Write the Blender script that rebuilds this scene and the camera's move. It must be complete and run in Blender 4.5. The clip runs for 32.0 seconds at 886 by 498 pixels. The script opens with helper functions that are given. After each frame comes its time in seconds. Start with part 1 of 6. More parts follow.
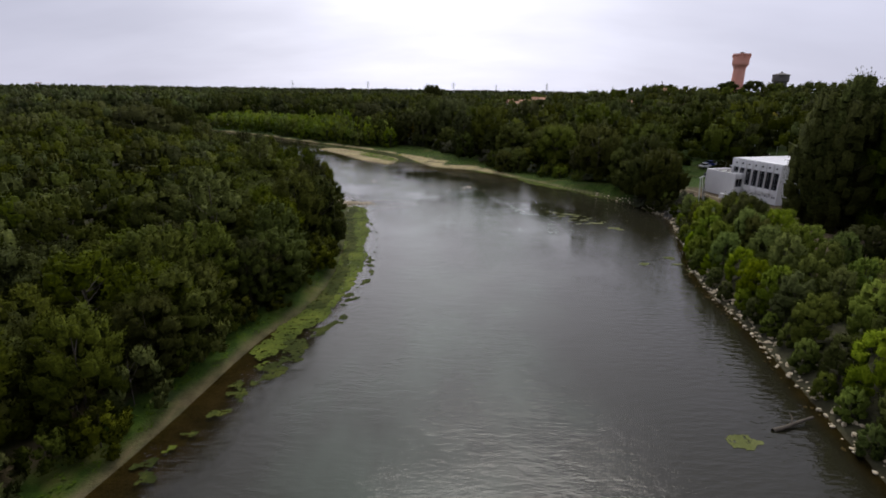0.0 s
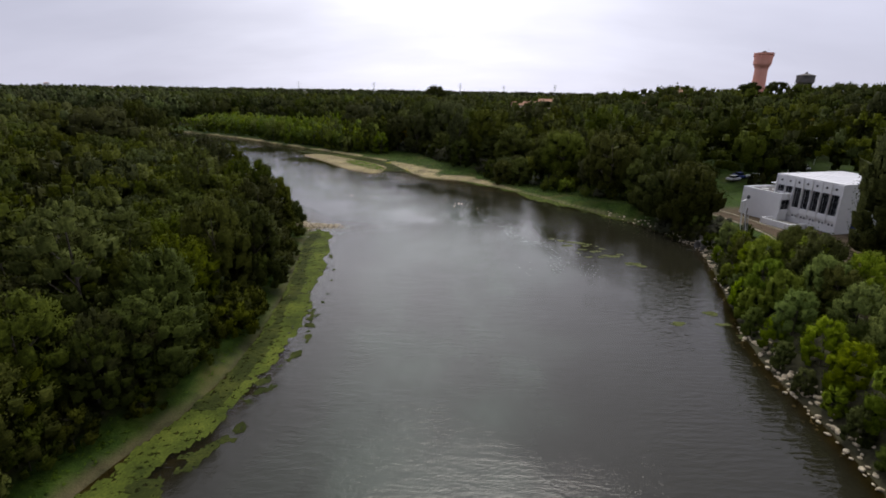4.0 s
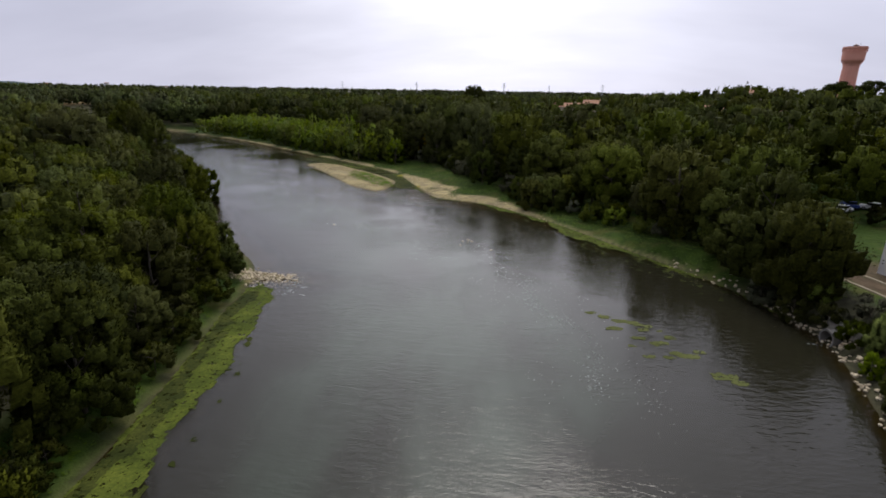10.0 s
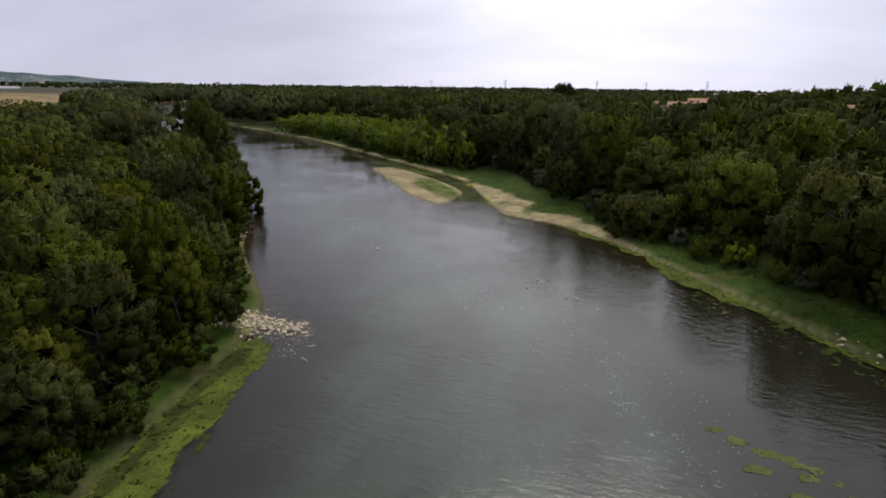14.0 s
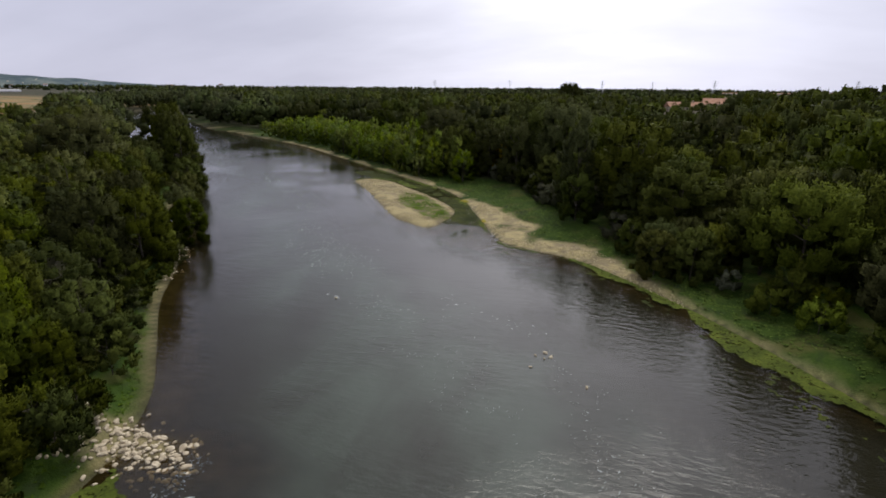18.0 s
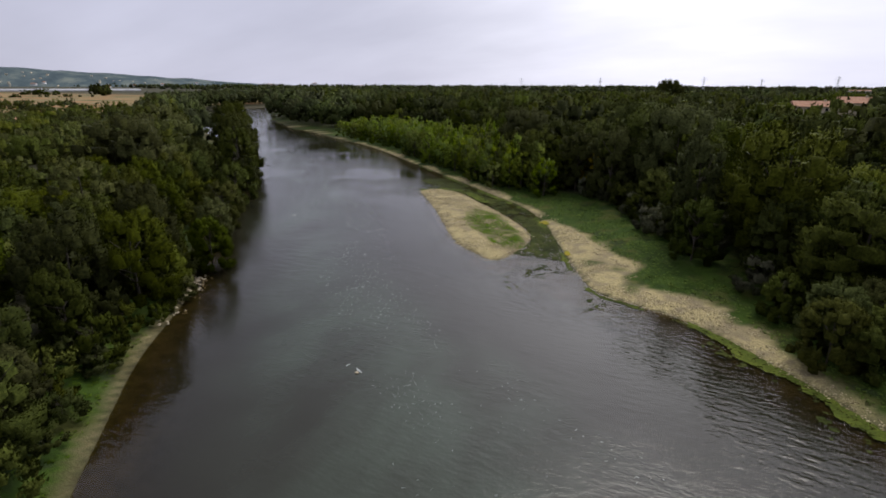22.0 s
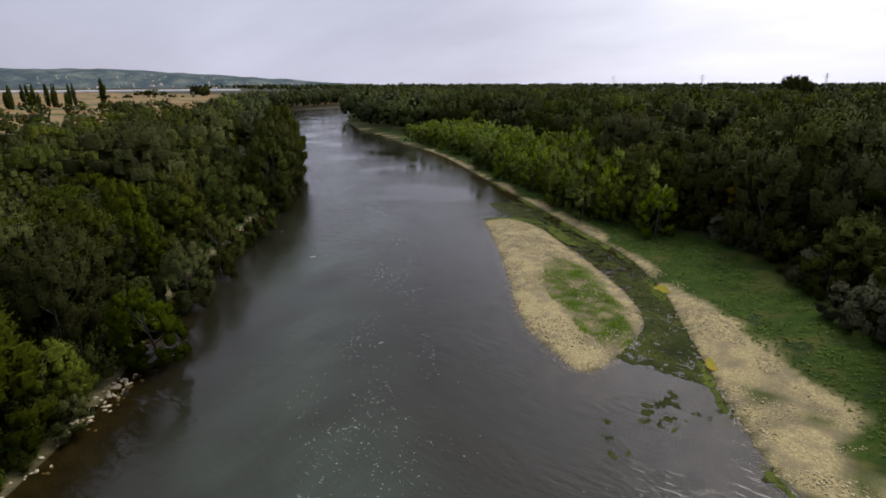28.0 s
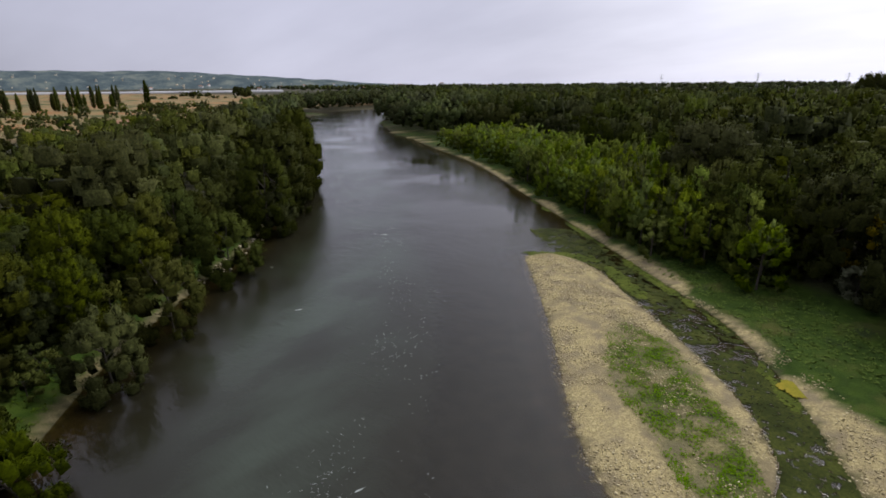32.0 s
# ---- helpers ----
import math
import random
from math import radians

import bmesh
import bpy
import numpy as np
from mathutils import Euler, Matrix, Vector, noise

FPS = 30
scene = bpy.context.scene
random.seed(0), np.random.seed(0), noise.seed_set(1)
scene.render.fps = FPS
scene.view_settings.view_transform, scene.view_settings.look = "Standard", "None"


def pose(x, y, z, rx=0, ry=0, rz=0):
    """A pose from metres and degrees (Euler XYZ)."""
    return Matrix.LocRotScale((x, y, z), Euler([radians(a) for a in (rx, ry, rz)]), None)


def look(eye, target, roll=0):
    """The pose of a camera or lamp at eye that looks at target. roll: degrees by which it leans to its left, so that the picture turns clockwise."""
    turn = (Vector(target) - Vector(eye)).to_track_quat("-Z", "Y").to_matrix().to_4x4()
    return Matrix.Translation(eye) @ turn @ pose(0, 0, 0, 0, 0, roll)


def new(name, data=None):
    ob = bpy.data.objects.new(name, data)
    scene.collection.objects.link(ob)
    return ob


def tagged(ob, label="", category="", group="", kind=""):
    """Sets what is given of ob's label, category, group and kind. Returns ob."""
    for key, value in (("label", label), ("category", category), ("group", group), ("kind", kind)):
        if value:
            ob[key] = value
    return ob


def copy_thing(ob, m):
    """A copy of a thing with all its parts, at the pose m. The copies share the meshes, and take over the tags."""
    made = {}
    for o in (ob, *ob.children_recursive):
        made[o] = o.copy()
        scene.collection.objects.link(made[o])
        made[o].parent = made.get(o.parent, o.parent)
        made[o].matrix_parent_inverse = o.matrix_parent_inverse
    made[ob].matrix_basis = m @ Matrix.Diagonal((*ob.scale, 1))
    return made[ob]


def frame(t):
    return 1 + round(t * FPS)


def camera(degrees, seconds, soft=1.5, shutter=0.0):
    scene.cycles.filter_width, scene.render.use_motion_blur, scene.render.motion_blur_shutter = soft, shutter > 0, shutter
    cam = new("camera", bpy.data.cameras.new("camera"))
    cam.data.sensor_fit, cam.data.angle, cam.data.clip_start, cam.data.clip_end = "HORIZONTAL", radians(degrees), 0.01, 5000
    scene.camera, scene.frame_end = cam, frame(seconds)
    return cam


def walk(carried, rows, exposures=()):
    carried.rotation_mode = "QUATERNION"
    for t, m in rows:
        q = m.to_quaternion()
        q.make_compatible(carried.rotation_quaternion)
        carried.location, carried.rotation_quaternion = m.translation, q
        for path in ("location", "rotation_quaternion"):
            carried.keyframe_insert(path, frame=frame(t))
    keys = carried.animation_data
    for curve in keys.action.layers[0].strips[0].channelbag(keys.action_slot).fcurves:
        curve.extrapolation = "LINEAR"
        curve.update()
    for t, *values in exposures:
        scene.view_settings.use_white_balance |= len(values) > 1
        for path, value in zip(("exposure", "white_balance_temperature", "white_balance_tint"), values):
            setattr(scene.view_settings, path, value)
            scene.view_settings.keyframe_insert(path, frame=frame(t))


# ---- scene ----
cam = camera(82.2, 32.0, soft=1.7)
METRES, EYE, TILT, LEAN, TURN = 160.0, 25.0, -17.5, -0.8, 0.0
ROWS = [
    (0.0, 0.0, 0.0, 0.0, 0.0, 0.0, 0.0),
    (0.5, 0.0035, 0.0149, 0.0044, 0.58, -0.01, -0.24),
    (1.0, 0.0072, 0.03, 0.0089, 0.61, 0.02, -0.26),
    (1.5, 0.0104, 0.0454, 0.0133, 0.57, 0.04, -0.28),
    (2.0, 0.0139, 0.0606, 0.018, 0.57, 0.07, -0.28),
    (2.5, 0.0176, 0.0757, 0.0228, 0.56, 0.08, -0.29),
    (3.0, 0.0212, 0.0907, 0.0276, 0.57, 0.09, -0.29),
    (3.5, 0.0251, 0.1055, 0.0324, 0.71, 0.11, -0.32),
    (5.5, 0.0393, 0.1639, 0.051, 0.8, 0.13, -0.4),
    (6.0, 0.0427, 0.1787, 0.0557, 0.8, 0.14, -0.4),
    (6.5, 0.0458, 0.1937, 0.0604, 1.05, 0.14, -0.52),
    (7.0, 0.0491, 0.2082, 0.0651, 2.71, 0.09, -1.04),
    (7.5, 0.0523, 0.223, 0.0698, 3.53, 0.07, -1.29),
    (8.0, 0.0552, 0.2377, 0.0745, 3.91, 0.06, -1.4),
    (8.5, 0.058, 0.2525, 0.0793, 3.96, 0.08, -1.41),
    (9.0, 0.0607, 0.2678, 0.084, 4.04, 0.07, -1.46),
    (9.5, 0.0635, 0.283, 0.089, 4.11, 0.08, -1.47),
    (10.0, 0.0663, 0.2981, 0.0938, 5.36, 0.03, -1.87),
    (10.5, 0.0696, 0.3129, 0.0988, 6.53, -0.04, -2.18),
    (11.0, 0.0725, 0.3272, 0.1033, 6.78, -0.03, -2.24),
    (11.5, 0.0746, 0.3412, 0.1075, 7.82, -0.09, -2.58),
    (12.0, 0.0756, 0.3553, 0.1116, 10.4, -0.28, -3.36),
    (12.5, 0.0757, 0.3694, 0.1162, 12.72, -0.51, -4.03),
    (13.0, 0.0743, 0.3839, 0.1208, 14.04, -0.66, -4.4),
    (13.5, 0.0721, 0.3988, 0.1253, 14.56, -0.71, -4.55),
    (14.0, 0.0701, 0.414, 0.1298, 14.58, -0.69, -4.51),
    (14.5, 0.0683, 0.4292, 0.1346, 14.45, -0.69, -4.45),
    (16.5, 0.0633, 0.49, 0.1538, 14.05, -0.61, -4.15),
    (17.0, 0.0613, 0.5047, 0.1582, 14.57, -0.63, -4.26),
    (17.5, 0.0593, 0.5192, 0.1627, 14.54, -0.61, -4.25),
    (18.0, 0.0573, 0.5337, 0.1672, 15.12, -0.65, -4.4),
    (18.5, 0.0549, 0.5481, 0.1718, 15.93, -0.74, -4.62),
    (19.0, 0.0525, 0.5623, 0.1763, 16.35, -0.78, -4.73),
    (19.5, 0.0495, 0.5765, 0.1807, 18.14, -0.98, -5.26),
    (20.0, 0.0466, 0.5909, 0.1849, 20.07, -1.2, -5.75),
    (20.5, 0.0435, 0.605, 0.1899, 20.92, -1.35, -6.02),
    (21.0, 0.0391, 0.6191, 0.1939, 22.32, -1.51, -6.44),
    (21.5, 0.035, 0.633, 0.1982, 23.4, -1.65, -6.7),
    (22.0, 0.0305, 0.647, 0.2024, 24.07, -1.72, -6.82),
    (22.5, 0.026, 0.661, 0.2068, 24.57, -1.77, -6.91),
    (23.0, 0.0208, 0.675, 0.2111, 25.79, -1.94, -7.24),
    (23.5, 0.016, 0.6891, 0.2156, 26.3, -2.02, -7.33),
    (24.0, 0.011, 0.7028, 0.2202, 27.23, -2.16, -7.56),
    (24.5, 0.0055, 0.7167, 0.2242, 27.63, -2.2, -7.66),
    (25.0, 0.0002, 0.7303, 0.2288, 28.83, -2.42, -7.9),
    (25.5, -0.0056, 0.7439, 0.2333, 29.33, -2.48, -8.03),
    (27.5, -0.0317, 0.7977, 0.2507, 31.71, -2.83, -8.59),
    (28.0, -0.0384, 0.8107, 0.255, 33.18, -3.09, -8.95),
    (28.5, -0.0454, 0.8236, 0.2592, 34.32, -3.28, -9.21),
    (29.0, -0.0527, 0.8367, 0.2633, 35.13, -3.41, -9.38),
    (29.5, -0.0604, 0.8495, 0.2676, 35.84, -3.54, -9.55),
    (30.0, -0.0684, 0.8623, 0.2717, 36.5, -3.65, -9.68),
    (30.5, -0.0768, 0.875, 0.2759, 37.17, -3.78, -9.83),
    (31.0, -0.0851, 0.8876, 0.28, 37.49, -3.85, -9.88),
    (31.5, -0.0935, 0.9001, 0.284, 37.49, -3.82, -9.86),
    (32.0, -0.1016, 0.9126, 0.2882, 37.54, -3.8, -9.8),
]
walk(cam, [(t, pose(0, 0, EYE, TILT, LEAN, TURN) @ pose(METRES * x, METRES * y, METRES * z, 90 + pitch, roll, yaw)) for t, x, y, z, yaw, pitch, roll in ROWS],
     exposures=[(0.0, 0.0), (32.0, 0.0)])

# ---- world and sun: a bright overcast sky, the sun behind cloud ahead of the first view ----
SUN_AZ, SUN_EL = radians(12.0), radians(60.0)          # azimuth from +y towards +x
SUN_DIR = Vector((math.sin(SUN_AZ) * math.cos(SUN_EL), math.cos(SUN_AZ) * math.cos(SUN_EL), math.sin(SUN_EL)))


def make_world():
    w = bpy.data.worlds.new("overcast_sky")
    scene.world = w
    w.use_nodes = True
    nt = w.node_tree
    N, L = nt.nodes, nt.links
    N.clear()
    out = N.new("ShaderNodeOutputWorld")
    bg = N.new("ShaderNodeBackground")
    sky = N.new("ShaderNodeTexSky")
    sky.sky_type, sky.sun_disc = "NISHITA", False
    sky.sun_elevation, sky.sun_rotation = SUN_EL, SUN_AZ
    tc = N.new("ShaderNodeTexCoord")
    sep = N.new("ShaderNodeSeparateXYZ")
    L.new(tc.outputs["Generated"], sep.inputs[0])

    def math_node(op, a, b=None, clamp=False):
        n = N.new("ShaderNodeMath")
        n.operation, n.use_clamp = op, clamp
        for i, v in enumerate((a, b)):
            if v is None:
                continue
            if isinstance(v, (int, float)):
                n.inputs[i].default_value = v
            else:
                L.new(v, n.inputs[i])
        return n.outputs[0]

    # cloud layer seen in perspective: direction divided by its height
    zc = math_node("ADD", math_node("MAXIMUM", sep.outputs[2], 0.0), 0.3)
    comb = N.new("ShaderNodeCombineXYZ")
    L.new(math_node("DIVIDE", sep.outputs[0], zc), comb.inputs[0])
    L.new(math_node("DIVIDE", sep.outputs[1], zc), comb.inputs[1])
    no = N.new("ShaderNodeTexNoise")
    no.inputs["Scale"].default_value, no.inputs["Detail"].default_value = 0.85, 5.0
    no.inputs["Roughness"].default_value = 0.52
    mp = N.new("ShaderNodeMapping")
    mp.inputs["Scale"].default_value = (0.6, 1.15, 1.0)
    mp.inputs["Location"].default_value = (3.4, 1.7, 0.0)
    L.new(comb.outputs[0], mp.inputs[0])
    L.new(mp.outputs[0], no.inputs["Vector"])
    # brightening of the cloud round the hidden sun
    dot = N.new("ShaderNodeVectorMath")
    dot.operation = "DOT_PRODUCT"
    nrm = N.new("ShaderNodeVectorMath")
    nrm.operation = "NORMALIZE"
    L.new(tc.outputs["Generated"], nrm.inputs[0])
    L.new(nrm.outputs[0], dot.inputs[0])
    dot.inputs[1].default_value = SUN_DIR
    glow = math_node("MULTIPLY", math_node("POWER", math_node("MAXIMUM", dot.outputs["Value"], 0.0), 6.0), 0.6)
    # the bright break in the cloud, lower down ahead
    low = N.new("ShaderNodeVectorMath")
    low.operation = "DOT_PRODUCT"
    L.new(nrm.outputs[0], low.inputs[0])
    low.inputs[1].default_value = (math.sin(radians(-3)) * math.cos(radians(29)), math.cos(radians(-3)) * math.cos(radians(29)), math.sin(radians(29)))
    gap = math_node("POWER", math_node("MAXIMUM", low.outputs["Value"], 0.0), 14.0)
    gap = math_node("MULTIPLY", gap, 1.25)
    # the pale band of thin cloud above the skyline
    rim = N.new("ShaderNodeVectorMath")
    rim.operation = "DOT_PRODUCT"
    L.new(nrm.outputs[0], rim.inputs[0])
    rim.inputs[1].default_value = (math.sin(radians(-9)) * math.cos(radians(14)), math.cos(radians(-9)) * math.cos(radians(14)), math.sin(radians(14)))
    pale = math_node("MULTIPLY", math_node("POWER", math_node("MAXIMUM", rim.outputs["Value"], 0.0), 18.0), 0.05)
    gap = math_node("ADD", gap, pale)
    cr = N.new("ShaderNodeValToRGB")
    cr.color_ramp.elements[0].position, cr.color_ramp.elements[0].color = 0.3, (0.57, 0.575, 0.72, 1)
    cr.color_ramp.elements[1].position, cr.color_ramp.elements[1].color = 0.72, (0.75, 0.755, 0.93, 1)
    L.new(no.outputs["Fac"], cr.inputs[0])
    gl = N.new("ShaderNodeVectorMath")
    gl.operation = "SCALE"
    gl.inputs[0].default_value = (1.0, 0.98, 1.0)
    L.new(math_node("ADD", math_node("MULTIPLY", glow, math_node("ADD", math_node("MULTIPLY", no.outputs["Fac"], 2.0), 0.5)), math_node("MULTIPLY", gap, math_node("ADD", math_node("MULTIPLY", no.outputs["Fac"], 2.0), 0.4))), gl.inputs["Scale"])
    # added dimming of the unseen sky away from the sun, darkens near sides
    thick = N.new("ShaderNodeMapRange")
    thick.interpolation_type = "SMOOTHSTEP"
    L.new(dot.outputs["Value"], thick.inputs["Value"])
    for key, v in (("From Min", -0.45), ("From Max", 0.3), ("To Min", 0.12), ("To Max", 1.0)):
        thick.inputs[key].default_value = v
    dim = N.new("ShaderNodeVectorMath")
    dim.operation = "SCALE"
    L.new(cr.outputs[0], dim.inputs[0])
    L.new(thick.outputs["Result"], dim.inputs["Scale"])
    cloud = N.new("ShaderNodeVectorMath")
    cloud.operation = "ADD"
    L.new(dim.outputs[0], cloud.inputs[0])
    L.new(gl.outputs[0], cloud.inputs[1])
    cb = N.new("ShaderNodeBackground")
    L.new(cloud.outputs[0], cb.inputs["Color"])
    cb.inputs["Strength"].default_value = 0.92
    L.new(sky.outputs[0], bg.inputs["Color"])
    bg.inputs["Strength"].default_value = 0.06
    mx = N.new("ShaderNodeMixShader")
    mx.inputs[0].default_value = 0.93
    L.new(bg.outputs[0], mx.inputs[1])
    L.new(cb.outputs[0], mx.inputs[2])
    L.new(mx.outputs[0], out.inputs[0])


make_world()
sun = new("sun", bpy.data.lights.new("sun", "SUN"))
sun.data.energy, sun.data.angle, sun.data.color = 2.2, radians(32), (1.0, 0.96, 0.9)
sun.matrix_world = look((0, 0, 80), Vector((0, 0, 80)) - SUN_DIR)


# ---- materials ----
class Nodes:
    """A small builder of node materials."""

    def __init__(self, name):
        self.mat = bpy.data.materials.new(name)
        self.mat.use_nodes = True
        self.nt = self.mat.node_tree
        self.nt.nodes.clear()
        self.out = self.add("ShaderNodeOutputMaterial")

    def add(self, kind):
        return self.nt.nodes.new(kind)

    def link(self, a, b):
        self.nt.links.new(a, b)

    def put(self, socket, v):
        if isinstance(v, (int, float)):
            socket.default_value = v
        elif isinstance(v, tuple):
            socket.default_value = (*v, 1.0) if len(socket.default_value) == 4 and len(v) == 3 else v
        else:
            self.link(v, socket)

    def math(self, op, a, b=0.0, clamp=False):
        n = self.add("ShaderNodeMath")
        n.operation, n.use_clamp = op, clamp
        self.put(n.inputs[0], a), self.put(n.inputs[1], b)
        return n.outputs[0]

    def pos(self):
        return self.add("ShaderNodeNewGeometry").outputs["Position"]

    def noise(self, scale, detail=4.0, rough=0.55, vec=None, stretch=None):
        n = self.add("ShaderNodeTexNoise")
        n.inputs["Scale"].default_value, n.inputs["Detail"].default_value, n.inputs["Roughness"].default_value = scale, detail, rough
        v = vec if vec is not None else self.pos()
        if stretch:
            m = self.add("ShaderNodeMapping")
            m.inputs["Scale"].default_value = stretch[0]
            m.inputs["Rotation"].default_value = (0, 0, radians(stretch[1]))
            self.link(v, m.inputs[0])
            v = m.outputs[0]
        self.link(v, n.inputs["Vector"])
        return n.outputs["Fac"]

    def voronoi(self, scale, feature="F1", vec=None):
        n = self.add("ShaderNodeTexVoronoi")
        n.feature = feature
        n.inputs["Scale"].default_value = scale
        self.link(vec if vec is not None else self.pos(), n.inputs["Vector"])
        return n

    def ramp(self, fac, *stops):
        n = self.add("ShaderNodeValToRGB")
        e = n.color_ramp.elements
        while len(e) < len(stops):
            e.new(0.5)
        for el, (p, c) in zip(e, stops):
            el.position, el.color = p, (*c, 1.0)
        self.put(n.inputs[0], fac)
        return n.outputs[0]

    def step(self, v, lo, hi):
        n = self.add("ShaderNodeMapRange")
        n.interpolation_type = "SMOOTHSTEP"
        self.put(n.inputs["Value"], v)
        n.inputs["From Min"].default_value, n.inputs["From Max"].default_value = lo, hi
        return n.outputs["Result"]

    def mix(self, fac, a, b, mode="MIX"):
        n = self.add("ShaderNodeMix")
        n.data_type, n.blend_type = "RGBA", mode
        self.put(n.inputs[0], fac), self.put(n.inputs[6], a), self.put(n.inputs[7], b)
        return n.outputs[2]

    def attr(self, name):
        n = self.add("ShaderNodeAttribute")
        n.attribute_name = name
        return n.outputs["Fac"]

    def bump(self, height, strength=0.5, distance=0.1):
        n = self.add("ShaderNodeBump")
        n.inputs["Strength"].default_value, n.inputs["Distance"].default_value = strength, distance
        self.link(height, n.inputs["Height"])
        return n.outputs[0]

    def principled(self, color, rough=0.8, normal=None, metal=0.0, spec=0.3):
        n = self.add("ShaderNodeBsdfPrincipled")
        self.put(n.inputs["Base Color"], color), self.put(n.inputs["Roughness"], rough)
        n.inputs["Metallic"].default_value, n.inputs["Specular IOR Level"].default_value = metal, spec
        if normal is not None:
            self.link(normal, n.inputs["Normal"])
        return n.outputs[0]

    def done(self, shader):
        self.link(shader, self.out.inputs["Surface"])
        return self.mat


def leaf_material(name, dark, light, tip=None, clear=0.06):
    """Leaf sprays that differ a little one by one, more from clump to clump, most from tree to tree."""
    m = Nodes(name)
    geo = m.add("ShaderNodeNewGeometry")
    info = m.add("ShaderNodeObjectInfo")
    per_leaf = m.math("MULTIPLY", geo.outputs["Random Per Island"], m.attr("spray"))
    each = m.math("FRACT", m.math("ADD", info.outputs["Random"], m.attr("tint")))
    tuft = m.noise(2.6, 5.0, 0.7)
    # solid hearts: noise paints in the dark gaps between leaves
    deep = tuple(c * 0.4 for c in dark)
    base = m.ramp(tuft, (0.34, deep), (0.46, dark), (0.62, light), (0.76, tip or light))
    base = m.mix(m.attr("spray"), base, m.mix(m.math("ADD", m.math("MULTIPLY", per_leaf, 0.6), 0.15), dark, light))
    base = m.mix(m.math("MULTIPLY", m.step(m.noise(0.4, 3.0), 0.4, 0.7), 0.35), base, light)
    hue = m.add("ShaderNodeHueSaturation")
    m.put(hue.inputs["Hue"], m.math("ADD", m.math("MULTIPLY", each, 0.03), 0.474))
    m.put(hue.inputs["Saturation"], m.math("ADD", m.math("MULTIPLY", m.math("FRACT", m.math("MULTIPLY", each, 7.3)), 0.3), 0.86))
    m.put(hue.inputs["Value"], m.math("ADD", m.math("MULTIPLY", m.math("FRACT", m.math("MULTIPLY", each, 3.7)), 0.95), 0.72))
    m.put(hue.inputs["Color"], base)
    p = m.principled(hue.outputs[0], 0.75, m.bump(tuft, 0.55, 0.35), spec=0.04)
    tr = m.add("ShaderNodeBsdfTranslucent")
    m.put(tr.inputs[0], hue.outputs[0])
    mx = m.add("ShaderNodeMixShader")
    mx.inputs[0].default_value = clear
    m.link(p, mx.inputs[1]), m.link(tr.outputs[0], mx.inputs[2])
    return m.done(mx.outputs[0])


def plain_material(name, a, b, scale=1.0, rough=0.8, bump=0.2, fine=25.0, metal=0.0, spec=0.3):
    """A matt surface with stains at one scale and grain at another."""
    m = Nodes(name)
    c = m.mix(m.step(m.noise(scale, 5.0), 0.3, 0.7), a, b)
    g = m.noise(fine, 3.0)
    c = m.mix(m.math("MULTIPLY", g, 0.35), c, tuple(x * 0.6 for x in a))
    return m.done(m.principled(c, rough, m.bump(g, bump, 0.02), metal, spec))


LEAF_COTTON = leaf_material("cottonwood_leaves", (0.018, 0.025, 0.0028), (0.045, 0.056, 0.0068), (0.076, 0.087, 0.0135))
LEAF_WILLOW = leaf_material("willow_leaves", (0.02688, 0.03509, 0.00633), (0.0627, 0.07456, 0.01582), (0.103, 0.114, 0.03165))
LEAF_GREY = leaf_material("grey_willow_leaves", (0.055, 0.062, 0.034), (0.11, 0.118, 0.07), (0.16, 0.165, 0.105))
LEAF_BRIGHT = leaf_material("bright_bush_leaves", (0.05, 0.079, 0.008), (0.112, 0.152, 0.02), (0.155, 0.185, 0.035))
LEAF_DARK = leaf_material("dark_poplar_leaves", (0.01791, 0.02544, 0.003956), (0.04479, 0.05702, 0.009494), (0.07167, 0.08421, 0.01741))
# haze over the far woods, put into a paler, bluer leaf colour
LEAF_HAZED = leaf_material("far_wood_leaves", (0.026, 0.036, 0.012), (0.056, 0.068, 0.022), (0.08, 0.092, 0.034))
LEAF_YELLOW = leaf_material("yellowing_leaves", (0.12, 0.11, 0.015), (0.22, 0.18, 0.03), (0.26, 0.2, 0.05))
GRASS = leaf_material("grass_blades", (0.04, 0.08, 0.005), (0.07, 0.12, 0.009), (0.1, 0.14, 0.016), 0.2)
BARK = plain_material("bark", (0.05, 0.042, 0.032), (0.095, 0.08, 0.062), 3.0, 0.9, 0.6)
PALE_BARK = plain_material("pale_dead_wood", (0.32, 0.29, 0.25), (0.42, 0.39, 0.34), 2.0, 0.85, 0.4)


